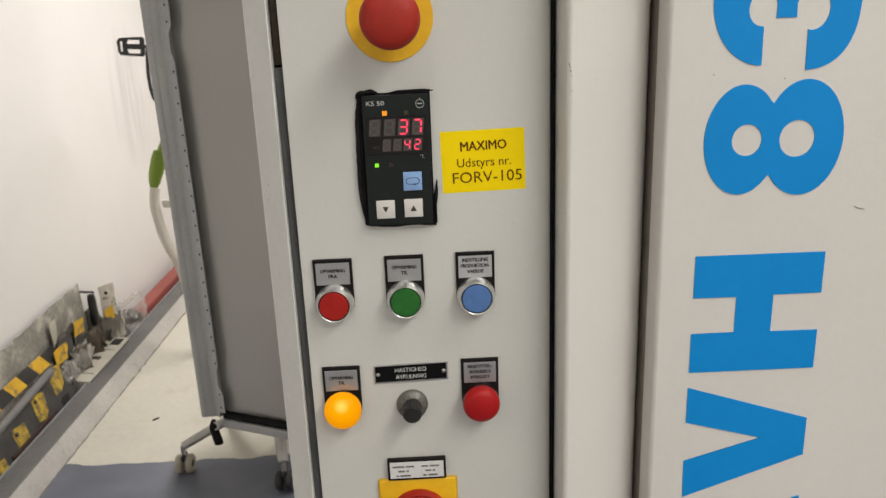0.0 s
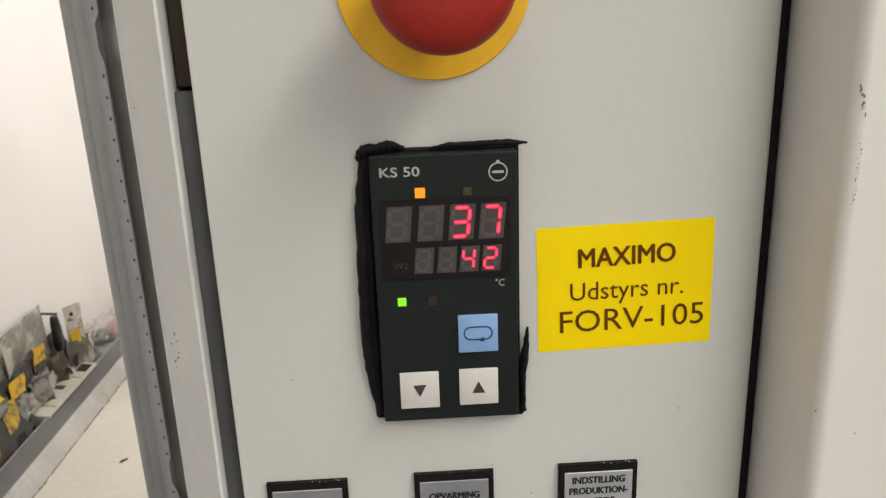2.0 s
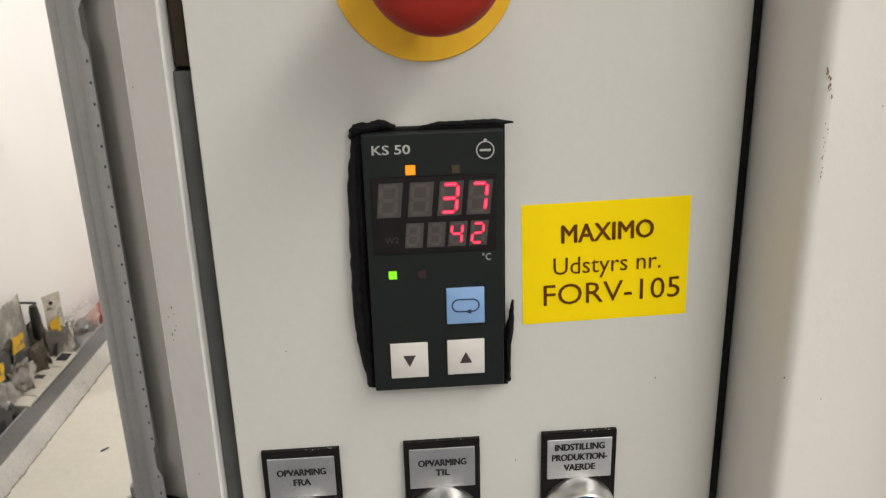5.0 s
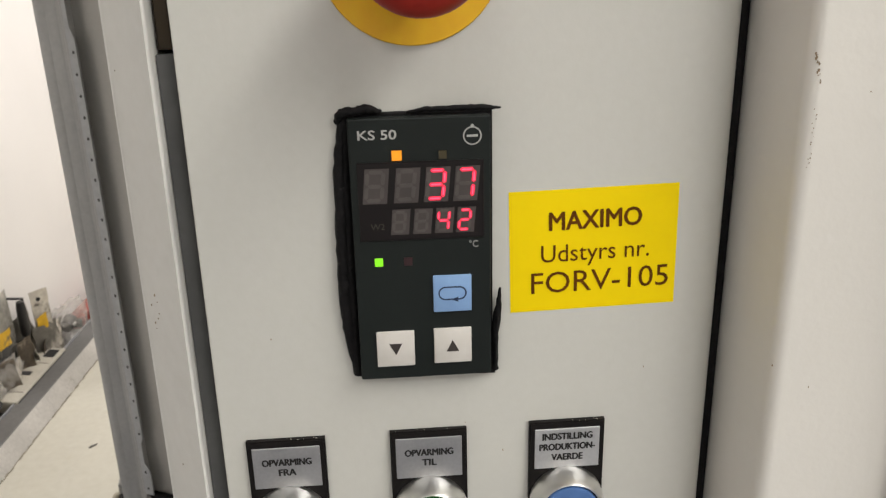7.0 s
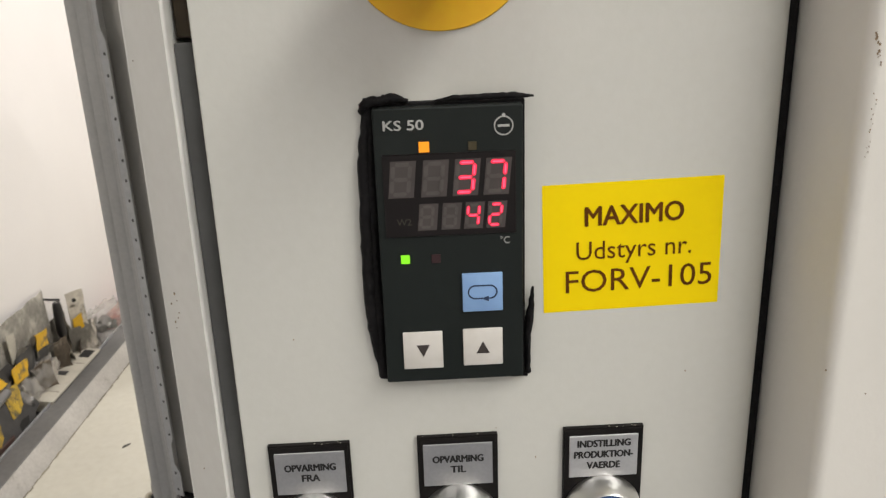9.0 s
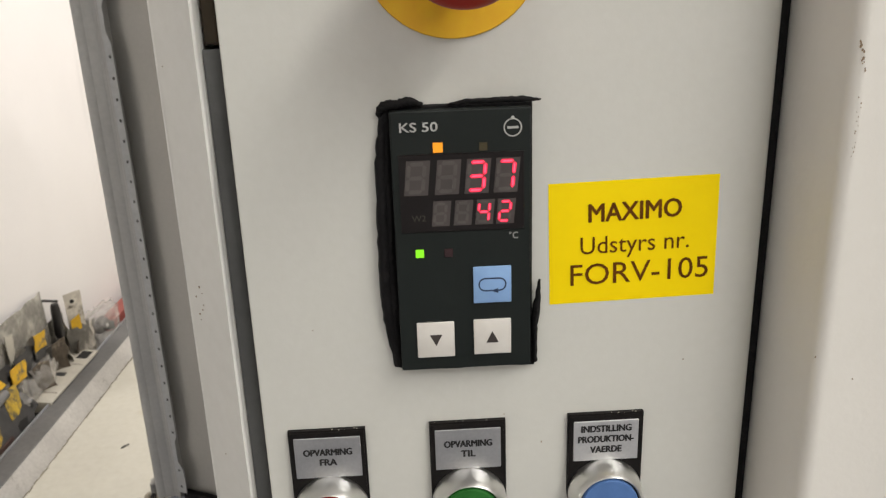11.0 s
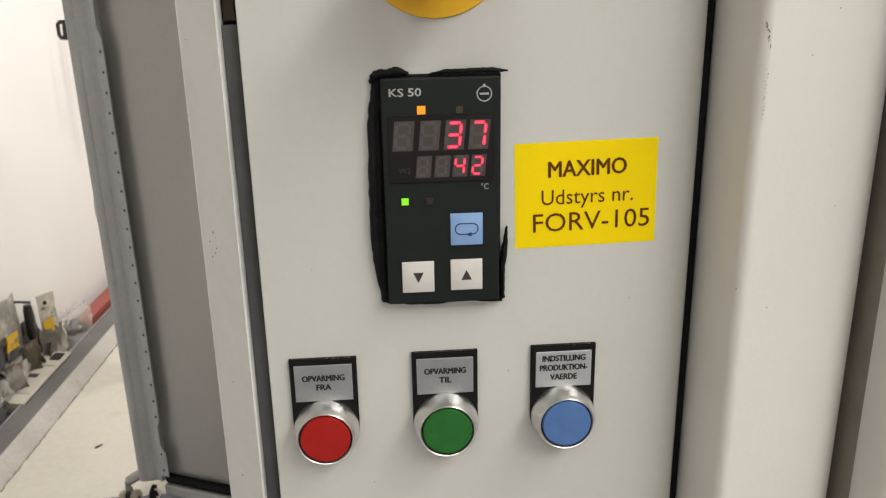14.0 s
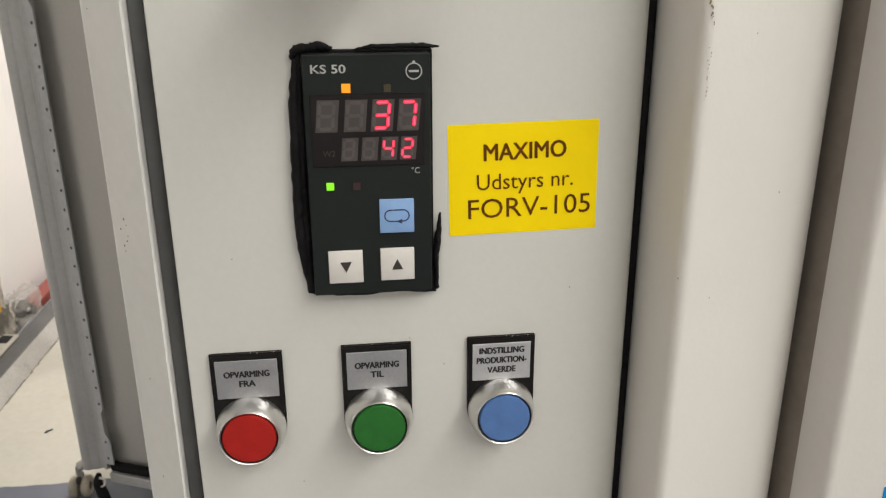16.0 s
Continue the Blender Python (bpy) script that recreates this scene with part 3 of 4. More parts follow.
# added strip: groove shade put into its brown colour
part("side_shade_strip", column([(x - 0.65, y) for x, y in ((0.1828, -0.0355), (0.1878, -0.0355), (0.1878, 0.10), (0.1828, 0.10))], 0.0, 1.95), groove_shade, cover, "dark brown seal in the groove beside the column")


def blue_letter(name, splines):
    ob = part(name, filled([[(x / 1000 - 0.65, 1.28 + z / 1000) for x, z in s] for s in splines], 0.0006), letter_blue, cover, at=pose(0, -0.0586, 0))
    return ob


blue_letter("letter_v", [[(209, -172), (302, -202), (302, -233.5), (209.5, -266), (209, -234), (267, -217), (209, -201)]])
blue_letter("letter_h", [[(209, -69), (302.5, -69.5), (302.5, -100.5), (267.5, -100.5), (267.5, -129), (302.5, -129.5), (302.5, -160), (209, -159.5),
                          (209, -128.5), (240.5, -128.5), (240.5, -101), (209, -100.5)]])


def half_height(x):
    a = 1 - ((x - 235.8) / 25.8) ** 2
    b = 1 - ((x - 278.2) / 27.8) ** 2
    return max(37.5 * math.sqrt(max(a, 0)), 39.5 * math.sqrt(max(b, 0)))


turns = [210 + 48 * (1 - math.cos(math.pi * k / 90)) for k in range(91)]
blue_letter("digit_eight", [[(x, 12.5 + half_height(x)) for x in turns] + [(x, 12.5 - half_height(x)) for x in turns[::-1][1:-1]],
                            ellipse(239.3, 12.6, 10.3, 10.8), ellipse(274, 12.4, 12.2, 12.6)])


def three_height(x):
    return 42 * math.sqrt(max(0, 1 - ((x - 246) / 35) ** 2)) if x < 259 else 46 * max(0, 1 - abs((x - 272) / 36.5) ** 2.5) ** 0.4


arcs = [211 + 48.75 * (1 - math.cos(math.pi * k / 44)) for k in range(45)]
arch = [(x, 104 - three_height(x)) for x in arcs if x < 244.5][::-1] + [(x, 104 + three_height(x)) for x in arcs[1:-1]] + [(x, 104 - three_height(x)) for x in arcs if x > 276][::-1]
blue_letter("digit_three", [[(245.3, 104 - three_height(245.3))] + arch + [(275.2, 104 - three_height(275.2)), (274.6, 84.2)]
                            + ellipse(277, 97, 11.3, 13.4, 20, -98, 165) + [(266.5, 92), (253, 92)] + ellipse(244, 98, 9.5, 11.0, 20, 15, 272) + [(245.0, 86.6)]])
blue_letter("letter_bar", [[(296, -272), (302.5, -270.5), (302.5, -300), (296, -300)]])
for x, z, s in ((0.262, 1.333, 0.0008), (0.214, 1.337, 0.0006), (0.236, 1.345, 0.0004), (0.277, 1.313, 0.0004)):
    chip(cover, x - 0.65, -0.0582, z, s)
part("scratch", prism([(-0.3305, 1.2432), (-0.3280, 1.2418), (-0.3235, 1.2407), (-0.3233, 1.2402), (-0.3280, 1.2412), (-0.3305, 1.2427)], -0.0584, -0.0575), rust_chip, cover)

# ---- temperature controller in its torn rubber gasket ----
CZ = 1.28
ks = thing("temperature_controller", 0.0, 0.0, CZ, "dark grey panel temperature controller showing red digits", "temperature controller")
part("housing", box(-0.0243, 0.0243, -0.0078, 0.012, -0.0490, 0.0480, 0.0006), housing_plastic, ks)
part("bezel_back", box(-0.0256, 0.0256, -0.0030, 0.012, -0.0500, 0.0492, 0.0005), black_rubber, ks)
FY = -0.0080
win = part("display_window", box(-0.0219, 0.0219, FY - 0.0003, FY + 0.001, 0.0050, 0.0330, 0.0002, 1), window_plastic, ks, "glossy black display window")


def segments(h, w, t, slant):
    """The seven bars of a digit as outlines, keyed a to g; the origin is the lower left."""
    def bar(x0, z0, x1, z1):
        d = Vector((x1 - x0, z1 - z0))
        u = d.normalized() * t * 0.5
        p = Vector((-u.y, u.x))
        a, b = Vector((x0, z0)) + u * 0.45, Vector((x1, z1)) - u * 0.45
        pts = [a, a + u * 0.9 + p, b - u * 0.9 + p, b, b - u * 0.9 - p, a + u * 0.9 - p]
        return [(q.x + slant * q.y, q.y) for q in pts]
    m = t / 2
    return {"a": bar(m, h - m, w - m, h - m), "b": bar(w - m, h - m, w - m, h / 2), "c": bar(w - m, h / 2, w - m, m), "d": bar(m, m, w - m, m),
            "e": bar(m, m, m, h / 2), "f": bar(m, h / 2, m, h - m), "g": bar(m, h / 2, w - m, h / 2)}


LIT = {"3": "abcdg", "7": "abc", "4": "bcfg", "2": "abdeg", " ": ""}


def digit(x, z, h, w, t, char):
    d = part("digit", prism([(x - 0.0004 + 0.0, z - 0.0006), (x + w + 0.0012, z - 0.0006), (x + w + 0.0012 + 0.11 * h, z + h + 0.0005), (x - 0.0004 + 0.11 * h, z + h + 0.0005)],
                            FY - 0.00045, FY - 0.0002), digit_block, win)
    for key, pts in segments(h, w, t, 0.11).items():
        lit = key in LIT[char]
        pts = [(x + px, z + pz) for px, pz in pts]
        part("segment", prism(pts, FY - 0.0006, FY - 0.0004), segment_on if lit else segment_off, d)
        if lit:
            mx, mz = sum(p[0] for p in pts) / 6, sum(p[1] for p in pts) / 6
            k = 0.80 if abs(pts[0][0] - pts[3][0]) > abs(pts[0][1] - pts[3][1]) else 0.42
            j = 0.42 if k > 0.5 else 0.80
            part("segment_glow", prism([(mx + (px - mx) * k, mz + (pz - mz) * j) for px, pz in pts], FY - 0.0007, FY - 0.00055), segment_core, d)


for x, c in zip((-0.0200, -0.0092, 0.0012, 0.0114), "  37"):
    digit(x, 0.0192, 0.0112, 0.0068, 0.00135, c)
for x, c in zip((-0.0107, -0.0029, 0.0047, 0.0122), "  42"):
    digit(x, 0.0078, 0.0080, 0.0047, 0.0010, c)
lettering("W2", -0.0180, -0.0131, 0.0092, 0.0022, FY - 0.0005, print_dim, win)
lettering("KS 50", -0.0209, -0.0079, 0.0409, 0.0031, FY - 0.0001, print_white, ks, bold=0.00010)
lettering("\u00b0C", 0.0165, 0.0197, 0.0014, 0.0024, FY - 0.0001, print_white, ks)
part("logo_ring", filled([ellipse(0.0180, 0.0412, 0.0032, 0.0032), ellipse(0.0180, 0.0412, 0.00275, 0.00275)], 0.0001), print_white, ks, at=pose(0, FY - 0.0001, 0))
part("logo_bar", prism([(0.0161, 0.0408), (0.0199, 0.0408), (0.0199, 0.0416), (0.0161, 0.0416)], FY - 0.0002, FY), print_white, ks)
part("logo_dot", prism(ellipse(0.0180, 0.0446, 0.0006, 0.0006, 10), FY - 0.0002, FY), print_white, ks)
for x, z, m, s in ((-0.0080, 0.0352, led_amber, 0.0017), (0.0077, 0.0350, led_dark_amber, 0.0014), (-0.0158, -0.0029, led_green, 0.0015), (-0.0054, -0.0030, led_dark_red, 0.0015)):
    part("indicator_light", box(x - s, x + s, FY - 0.0003, FY + 0.001, z - s, z + s, 0.0001, 1), m, ks)


def key(x0, x1, z0, z1, material, label):
    return part("key", box(x0, x1, FY - 0.0007, FY + 0.001, z0, z1, 0.0003), material, ks, label, smooth=60)


KY = FY - 0.0008
kb = key(0.0032, 0.0171, -0.0228, -0.0088, key_blue, "light blue key with a loop arrow")
outer = ellipse(0.0127, -0.0156, 0.0026, 0.0026, 16, -90, 90) + ellipse(0.0076, -0.0156, 0.0026, 0.0026, 16, 90, 270)
inner = ellipse(0.0127, -0.0156, 0.0021, 0.0021, 16, -90, 90) + ellipse(0.0076, -0.0156, 0.0021, 0.0021, 16, 90, 270)
part("loop_mark", filled([outer, inner], 0.0001), key_print_blue, kb, at=pose(0, KY, 0))
part("arrow_mark", prism([(0.0098, -0.0180), (0.0122, -0.0171), (0.0122, -0.0190)], KY - 0.0001, KY + 0.0002), key_print_blue, kb)
kd = key(-0.0181, -0.0042, -0.0436, -0.0297, key_white, "white key with a down arrow")
part("arrow_mark", prism([(-0.0134, -0.0345), (-0.0088, -0.0345), (-0.0111, -0.0390)], KY - 0.0001, KY + 0.0002), key_print, kd)
ku = key(0.0030, 0.0169, -0.0433, -0.0294, key_white, "white key with an up arrow")
part("arrow_mark", prism([(0.0076, -0.0386), (0.0122, -0.0386), (0.0099, -0.0341)], KY - 0.0001, KY + 0.0002), key_print, ku)

gasket = thing("rubber_gasket", 0.0, 0.0, CZ, "torn black rubber gasket squeezed out round the controller", "rubber gasket")
rag = random.Random(11)


def ragged(points, radius, flat=1.0, taper=None, rough=0.00025):
    pts = [p + Vector((rag.uniform(-rough, rough), rag.uniform(-rough, rough) * 0.5, rag.uniform(-rough, rough))) for p in smooth_path(points, 7)]
    n = len(pts)
    tp = []
    for i in range(n):
        q = i / (n - 1) * (len(taper) - 1)
        a = int(min(q, len(taper) - 2))
        tp.append((taper[a] + (taper[a + 1] - taper[a]) * (q - a)) * rag.uniform(0.95, 1.05))
    return sweep(pts, radius, 8, tp, flat=flat)


part("strip", ragged([(-0.0262, -0.002, 0.0460), (-0.0280, -0.0025, 0.030), (-0.0286, -0.0025, 0.010), (-0.0288, -0.0025, -0.012), (-0.0284, -0.0022, -0.030), (-0.0260, -0.0015, -0.0490)],
                     0.0020, 1.0, (0.8, 1.0, 1.1, 1.15, 1.0, 0.6)), black_rubber, gasket, smooth=60)
part("strip", ragged([(-0.0258, -0.001, 0.0490), (-0.0264, -0.001, -0.010), (-0.0258, -0.001, -0.0495)], 0.0020, 1.3, (1, 1.2, 1)), black_rubber, gasket, smooth=60)
part("strip", ragged([(-0.0280, -0.002, 0.0465), (-0.0262, -0.0045, 0.0495), (-0.0215, -0.005, 0.0503), (-0.0170, -0.0045, 0.0508), (-0.0125, -0.0035, 0.0495)],
                     0.0015, 1.0, (0.8, 1.1, 1.0, 1.1, 0.4), 0.0003), black_rubber, gasket, smooth=60)
part("strip", ragged([(-0.0040, -0.004, 0.0492), (0.0020, -0.0055, 0.0502), (0.0120, -0.006, 0.0504), (0.0220, -0.006, 0.0505), (0.0280, -0.0055, 0.0500)],
                     0.0010, 0.9, (0.4, 1.0, 1.1, 1.2, 0.35), 0.00018), black_rubber, gasket, smooth=60)
part("strip", ragged([(0.0285, -0.003, -0.0165), (0.0272, -0.003, -0.0280), (0.0264, -0.003, -0.0400), (0.0268, -0.0025, -0.0500)],
                     0.0011, 1.4, (0.4, 1.4, 1.0, 1.0), 0.0002), black_rubber, gasket, smooth=60)
part("strip", ragged([(-0.0250, -0.001, -0.0500), (-0.0080, -0.0012, -0.0506), (0.0100, -0.001, -0.0506), (0.0268, -0.002, -0.0506)],
                     0.0010, 1.4, (0.8, 1.0, 0.8, 0.9), 0.0003), black_rubber, gasket, smooth=60)

# ---- yellow equipment sticker ----
st = thing("equipment_sticker", 0.0328, 0.0, 1.2516, "yellow paper equipment sticker with dark brown print", "sticker", ry=-1.1)
part("paper", box(0.0, 0.0632, -0.0002, 0.0, 0.0003, 0.0472), sticker_yellow, st)
lettering("MAXIMO", 0.0149, 0.0494, 0.0319, 0.0068, -0.0004, sticker_print, st, 0.6, bold=0.00022)
lettering("Udstyrs nr.", 0.0118, 0.0527, 0.0196, 0.0066, -0.0004, sticker_print, st, 0.3)
lettering("FORV-105", 0.0080, 0.0605, 0.0074, 0.0082, -0.0004, sticker_print, st, 0.3)

# ---- push buttons with legend plates ----


def legend(parent, cap, lines, silver=plate_silver):
    """A black holder with an engraved silver insert; the origin is the middle of the actuator."""
    holder = prism([(-0.0152, 0.0352), (-0.0152, 0.0)] + ellipse(0, 0, 0.0152, 0.0148, 16, 180, 360) + [(0.0152, 0.0352)], -0.0026, 0.0)
    bmesh.ops.bevel(holder, geom=[e for e in holder.edges if all(abs(v.co.y + 0.0026) < 1e-6 for v in e.verts)], offset=0.0007, segments=2, affect="EDGES")
    plate = part("legend_plate", holder, plate_black, parent, "black legend holder with a silver insert")
    part("insert", box(-0.0131, 0.0131, -0.0031, -0.0022, 0.0146, 0.0325, 0.0002, 1), silver, plate)
    for body, half, z in lines:
        lettering(body, -half, half, z - 0.0033, cap, -0.00325, plate_print, plate, bold=0.00020)
    return plate


def crumbs(parent, seed, n=5):
    """Pale dust crumbs caught on a plate's upper edge."""
    rng = random.Random(seed)
    for k in range(n):
        b = bmesh.new()
        bmesh.ops.create_icosphere(b, subdivisions=1, radius=rng.uniform(0.00010, 0.00024))
        for v in b.verts:
            v.co.x *= rng.uniform(0.8, 2.4)
        part("dust", b, beige_plastic, parent, at=pose(rng.uniform(-0.013, 0.013), rng.uniform(-0.0022, -0.0003), 0.0353, 0, 0, 0))


def bezel(parent, material=chrome):
    part("bezel", lathe([(0.0147, -0.0020), (0.0151, -0.0030), (0.0150, -0.0045), (0.0146, -0.0070), (0.0140, -0.0096), (0.0132, -0.0121), (0.0126, -0.0128), (0.0122, -0.0125), (0.0121, -0.0085), (0.0, -0.0085)]),
         material, parent, "chrome ring", smooth=50)


def push_button(x, z, material, colour, lines, cap=0.0028, silver=plate_silver):
    b = thing("push_button", x, 0.0, z, colour + " push button in a chrome ring under a legend plate", "push button", "push buttons on the panel")
    legend(b, cap, lines, silver)
    bezel(b)
    crumbs(b, round(x * 1e4))
    part("groove", lathe([(0.01205, -0.0086), (0.01205, -0.0112), (0.0108, -0.0112), (0.0, -0.0112)]), inside_shade, b, smooth=40)
    part("cap", lathe([(0.0113, -0.0100), (0.0114, -0.0122), (0.0110, -0.0128), (0.0100, -0.0129), (0.0050, -0.0127), (0.0, -0.0126)]), material, b, smooth=40)
    return b


push_button(-0.0556, 1.1688, cap_red, "red", (("OPVARMING", 0.0095, 0.0281), ("FRA", 0.0033, 0.0236)))
push_button(0.0001, 1.1693, cap_green, "green", (("OPVARMING", 0.0095, 0.0281), ("TIL", 0.0028, 0.0236)))
push_button(0.0556, 1.1697, cap_blue, "blue", (("INDSTILLING", 0.0100, 0.0311), ("PRODUKTION-", 0.0112, 0.0264), ("VAERDE", 0.0063, 0.0217)), silver=plate_silver_lit)

pilot = thing("pilot_light", -0.0556, 0.0, 1.0775, "glowing amber pilot light under a black legend plate", "pilot light")
legend(pilot, 0.0028, (("OPVARMING", 0.0095, 0.0281), ("TIL", 0.0028, 0.0236)))
part("collar", lathe([(0.0150, -0.0024), (0.0152, -0.0050), (0.0144, -0.0064), (0.0, -0.0064)]), plate_black, pilot, smooth=50)
part("lens", lathe([(0.0148, -0.0050), (0.0152, -0.0080), (0.0151, -0.0110), (0.0140, -0.0145), (0.0112, -0.0170), (0.0060, -0.0184), (0.0, -0.0188)]), amber_mat, pilot, "translucent amber lens", smooth=60)

mush = thing("push_button", 0.0572, 0.0, 1.0790, "domed red push button under a legend plate", "push button", "push buttons on the panel")
legend(mush, 0.0026, (("BESKYTTEL-", 0.0098, 0.0311), ("SESKREDS", 0.0088, 0.0264), ("AFBRUDT", 0.0080, 0.0217)))
part("collar", lathe([(0.0148, -0.0024), (0.0150, -0.0048), (0.0142, -0.0060), (0.0, -0.0060)]), plate_black, mush, smooth=50)
part("cap", lathe([(0.0130, -0.0055), (0.0148, -0.0085), (0.0151, -0.0120), (0.0148, -0.0150), (0.0134, -0.0176), (0.0100, -0.0193), (0.0050, -0.0201), (0.0, -0.0203)]), cap_signal_red, mush, smooth=60)

# ---- engraved plate and speed knob ----
nameplate = thing("engraved_plate", 0.0010, 0.0, 1.1045, "black engraved plate with a bright metal rim", "name plate", ry=-1.2)
part("rim", box(-0.0302, 0.0302, -0.0012, 0.0, -0.0080, 0.0080, 0.0004), brushed, nameplate)
face = part("face", box(-0.0290, 0.0290, -0.0016, -0.0010, -0.0068, 0.0068, 0.0002, 1), engraved_black, nameplate)
lettering("HASTIGHED", -0.0128, 0.0128, 0.0012, 0.0036, -0.0018, engraved_white, face)
lettering("AVRULNING", -0.0124, 0.0124, -0.0048, 0.0036, -0.0018, engraved_white, face)
for s in (-1, 1):
    part("screw", lathe([(0.0016, -0.0016), (0.0015, -0.0022), (0.0008, -0.0026), (0.0, -0.0027)], 16, s * 0.0268, 0.0), brushed, nameplate, smooth=60)

knob = thing("speed_knob", 0.0008, 0.0, 1.0760, "grey turning knob with a numbered dial skirt", "knob")
dial = part("dial_skirt", lathe([(0.0128, 0.0), (0.0130, -0.0015), (0.0125, -0.0035), (0.0085, -0.0065), (0.0, -0.0065)]), dial_grey, knob, smooth=35)
for k in range(21):
    a = radians(-48 + 276 * k / 20)
    r0, r1, w = (0.0112, 0.0124, 0.00013)
    ca, sa = math.cos(a), math.sin(a)
    part("tick", prism([(r0 * ca - w * sa, r0 * sa + w * ca), (r1 * ca - w * sa, r1 * sa + w * ca), (r1 * ca + w * sa, r1 * sa - w * ca), (r0 * ca + w * sa, r0 * sa - w * ca)], -0.0046, -0.0030), key_print, dial)
for k, n in enumerate("9876543210"):
    a = radians(-40 + 260 * k / 9)
    x, z = 0.0096 * math.cos(a), 0.0096 * math.sin(a)
    lettering(n, x - 0.0006, x + 0.0006, z - 0.0009, 0.0018, -0.00615, key_print, dial, name="numeral")
body_pts = []
for k in range(40):
    a = 2 * math.pi * k / 40
    r = 0.0075 + 0.00025 * math.cos(20 * a)
    body_pts.append((r * math.cos(a), r * math.sin(a)))
part("grip", prism(body_pts, -0.0195, -0.0060), knob_black, knob)
part("top", lathe([(0.0070, -0.0194), (0.0064, -0.0204), (0.0, -0.0204)], 32), knob_black, knob, smooth=50)

# ---- emergency stop ----
stop = thing("emergency_stop", -0.0007, 0.0, 1.3820, "red mushroom emergency stop on a yellow round collar", "emergency stop")
part("collar", lathe([(0.0310, 0.0), (0.0311, -0.0008), (0.0308, -0.0012), (0.0160, -0.0012), (0.0, -0.0012)], 96), stop_yellow, stop, "yellow collar", smooth=40)
part("stem", lathe([(0.0140, -0.0010), (0.0140, -0.0060), (0.0118, -0.0070), (0.0118, -0.0260), (0.0, -0.0260)], 40), stop_red, stop, smooth=50)
part("cap", lathe([(0.0125, -0.0240), (0.0180, -0.0250), (0.0196, -0.0275), (0.0203, -0.0320), (0.0205, -0.0380), (0.0199, -0.0420), (0.0182, -0.0450), (0.0150, -0.0470), (0.0090, -0.0484), (0.0, -0.0488)], 64, 0.0012, -0.0012),
     stop_red, stop, smooth=60)

# ---- main switch with yellow escutcheon ----
sw = thing("main_switch", 0.0020, 0.0, 0.9720, "red rotary main switch on a yellow square plate", "main switch")
part("escutcheon", box(-0.0335, 0.0335, -0.0030, 0.0, -0.0340, 0.0345, 0.0025, 3), stop_yellow, sw, "yellow square plate", smooth=50)
part("dial", lathe([(0.0245, -0.0030), (0.0245, -0.0080), (0.0232, -0.0100), (0.0150, -0.0105), (0.0, -0.0105)], 56), stop_red, sw, smooth=50)
part("handle", box(-0.0060, 0.0060, -0.0230, -0.0095, -0.0220, 0.0220, 0.0025, 3), stop_red, sw, smooth=50)
tag = thing("legend_plate", 0.0018, 0.0, 1.0165, "black framed legend plate with illegible silver print", "legend plate")
part("holder", box(-0.0246, 0.0246, -0.0048, 0.0, -0.0098, 0.0098, 0.0009), plate_black, tag)
ins = part("insert", box(-0.0226, 0.0226, -0.0053, -0.0044, -0.0076, 0.0076, 0.0002, 1), engraved_white, tag)
for cx, lines in ((-0.0113, ((0.0098, 0.0070), (0.0058, 0.0020), (0.0020, 0.0092))), (0.0113, ((0.0058, 0.0080), (0.0052, 0.0022), (0.0030, 0.0080)))):
    for k, words in enumerate(lines):
        x = cx - (sum(words) + 0.0012) / 2
        for w in words:
            part("print_bar", box(x, x + w, -0.0054, -0.0050, 0.0034 - 0.0043 * k - 0.0008, 0.0034 - 0.0043 * k + 0.0008), tag_print, ins)
            x += w + 0.0012

# ---- grey swung-out door beside the cabinet ----
DOOR = (-0.1050, 0.572)
door = thing("cabinet_door", DOOR[0], DOOR[1], 0.706, "open grey sheet steel cabinet door with a perforated stiffener", "cabinet door", rz=-24.5, ry=-0.6)
W = 0.312
part("leaf", box(-W, 0.0, 0.0, 0.0022, 0.004, 1.05), door_grey, door, "flat grey inner door sheet")
edge = part("edge_profile", column([(-W + 0.004 + 0.009 * math.cos(radians(a)), -0.013 + 0.009 * math.sin(radians(a))) for a in range(150, 331, 15)] + [(-W + 0.0190, -0.0150), (-W + 0.0225, -0.0110), (-W + 0.0270, -0.0105), (-W + 0.0300, -0.0128), (-W + 0.0340, -0.0128), (-W + 0.0340, 0.0), (-W - 0.004, 0.0265), (-W - 0.0050, 0.0265)], 0.008, 1.05), door_frame_grey, door, "folded grey edge profile", smooth=30)
pf = part("perforated_strip", prism([(-W + 0.0335, 0.019), (-W + 0.0475, 0.019), (-W + 0.0475, 0.056), (-W + 0.0400, 0.068), (-W + 0.0400, 0.100), (-W + 0.0445, 0.108), (-W + 0.0445, 0.630),
                                     (-W + 0.0395, 0.642), (-W + 0.0395, 0.672), (-W + 0.0475, 0.684), (-W + 0.0475, 1.05), (-W + 0.0335, 1.05)], -0.0140, -0.0124), perforated_zinc, door, "perforated zinc mounting strip")
part("strip_web", box(-W + 0.0328, -W + 0.0342, -0.0128, 0.0, 0.019, 1.05), door_frame_grey, door)
for z in [0.029, 0.055] + [0.6146 - 0.025 * k for k in range(21)] + [0.6896 + 0.025 * k for k in range(14)]:
    part("hole", prism(ellipse(-W + 0.0400, z, 0.0018, 0.0021, 10), -0.01415, -0.0139), scrap_dark, pf)
part("bottom_seal", box(-W + 0.036, 0.0, -0.0100, -0.0002, 0.0045, 0.0175, 0.003), black_rubber, door, "black rubber seal along the bottom", smooth=50)
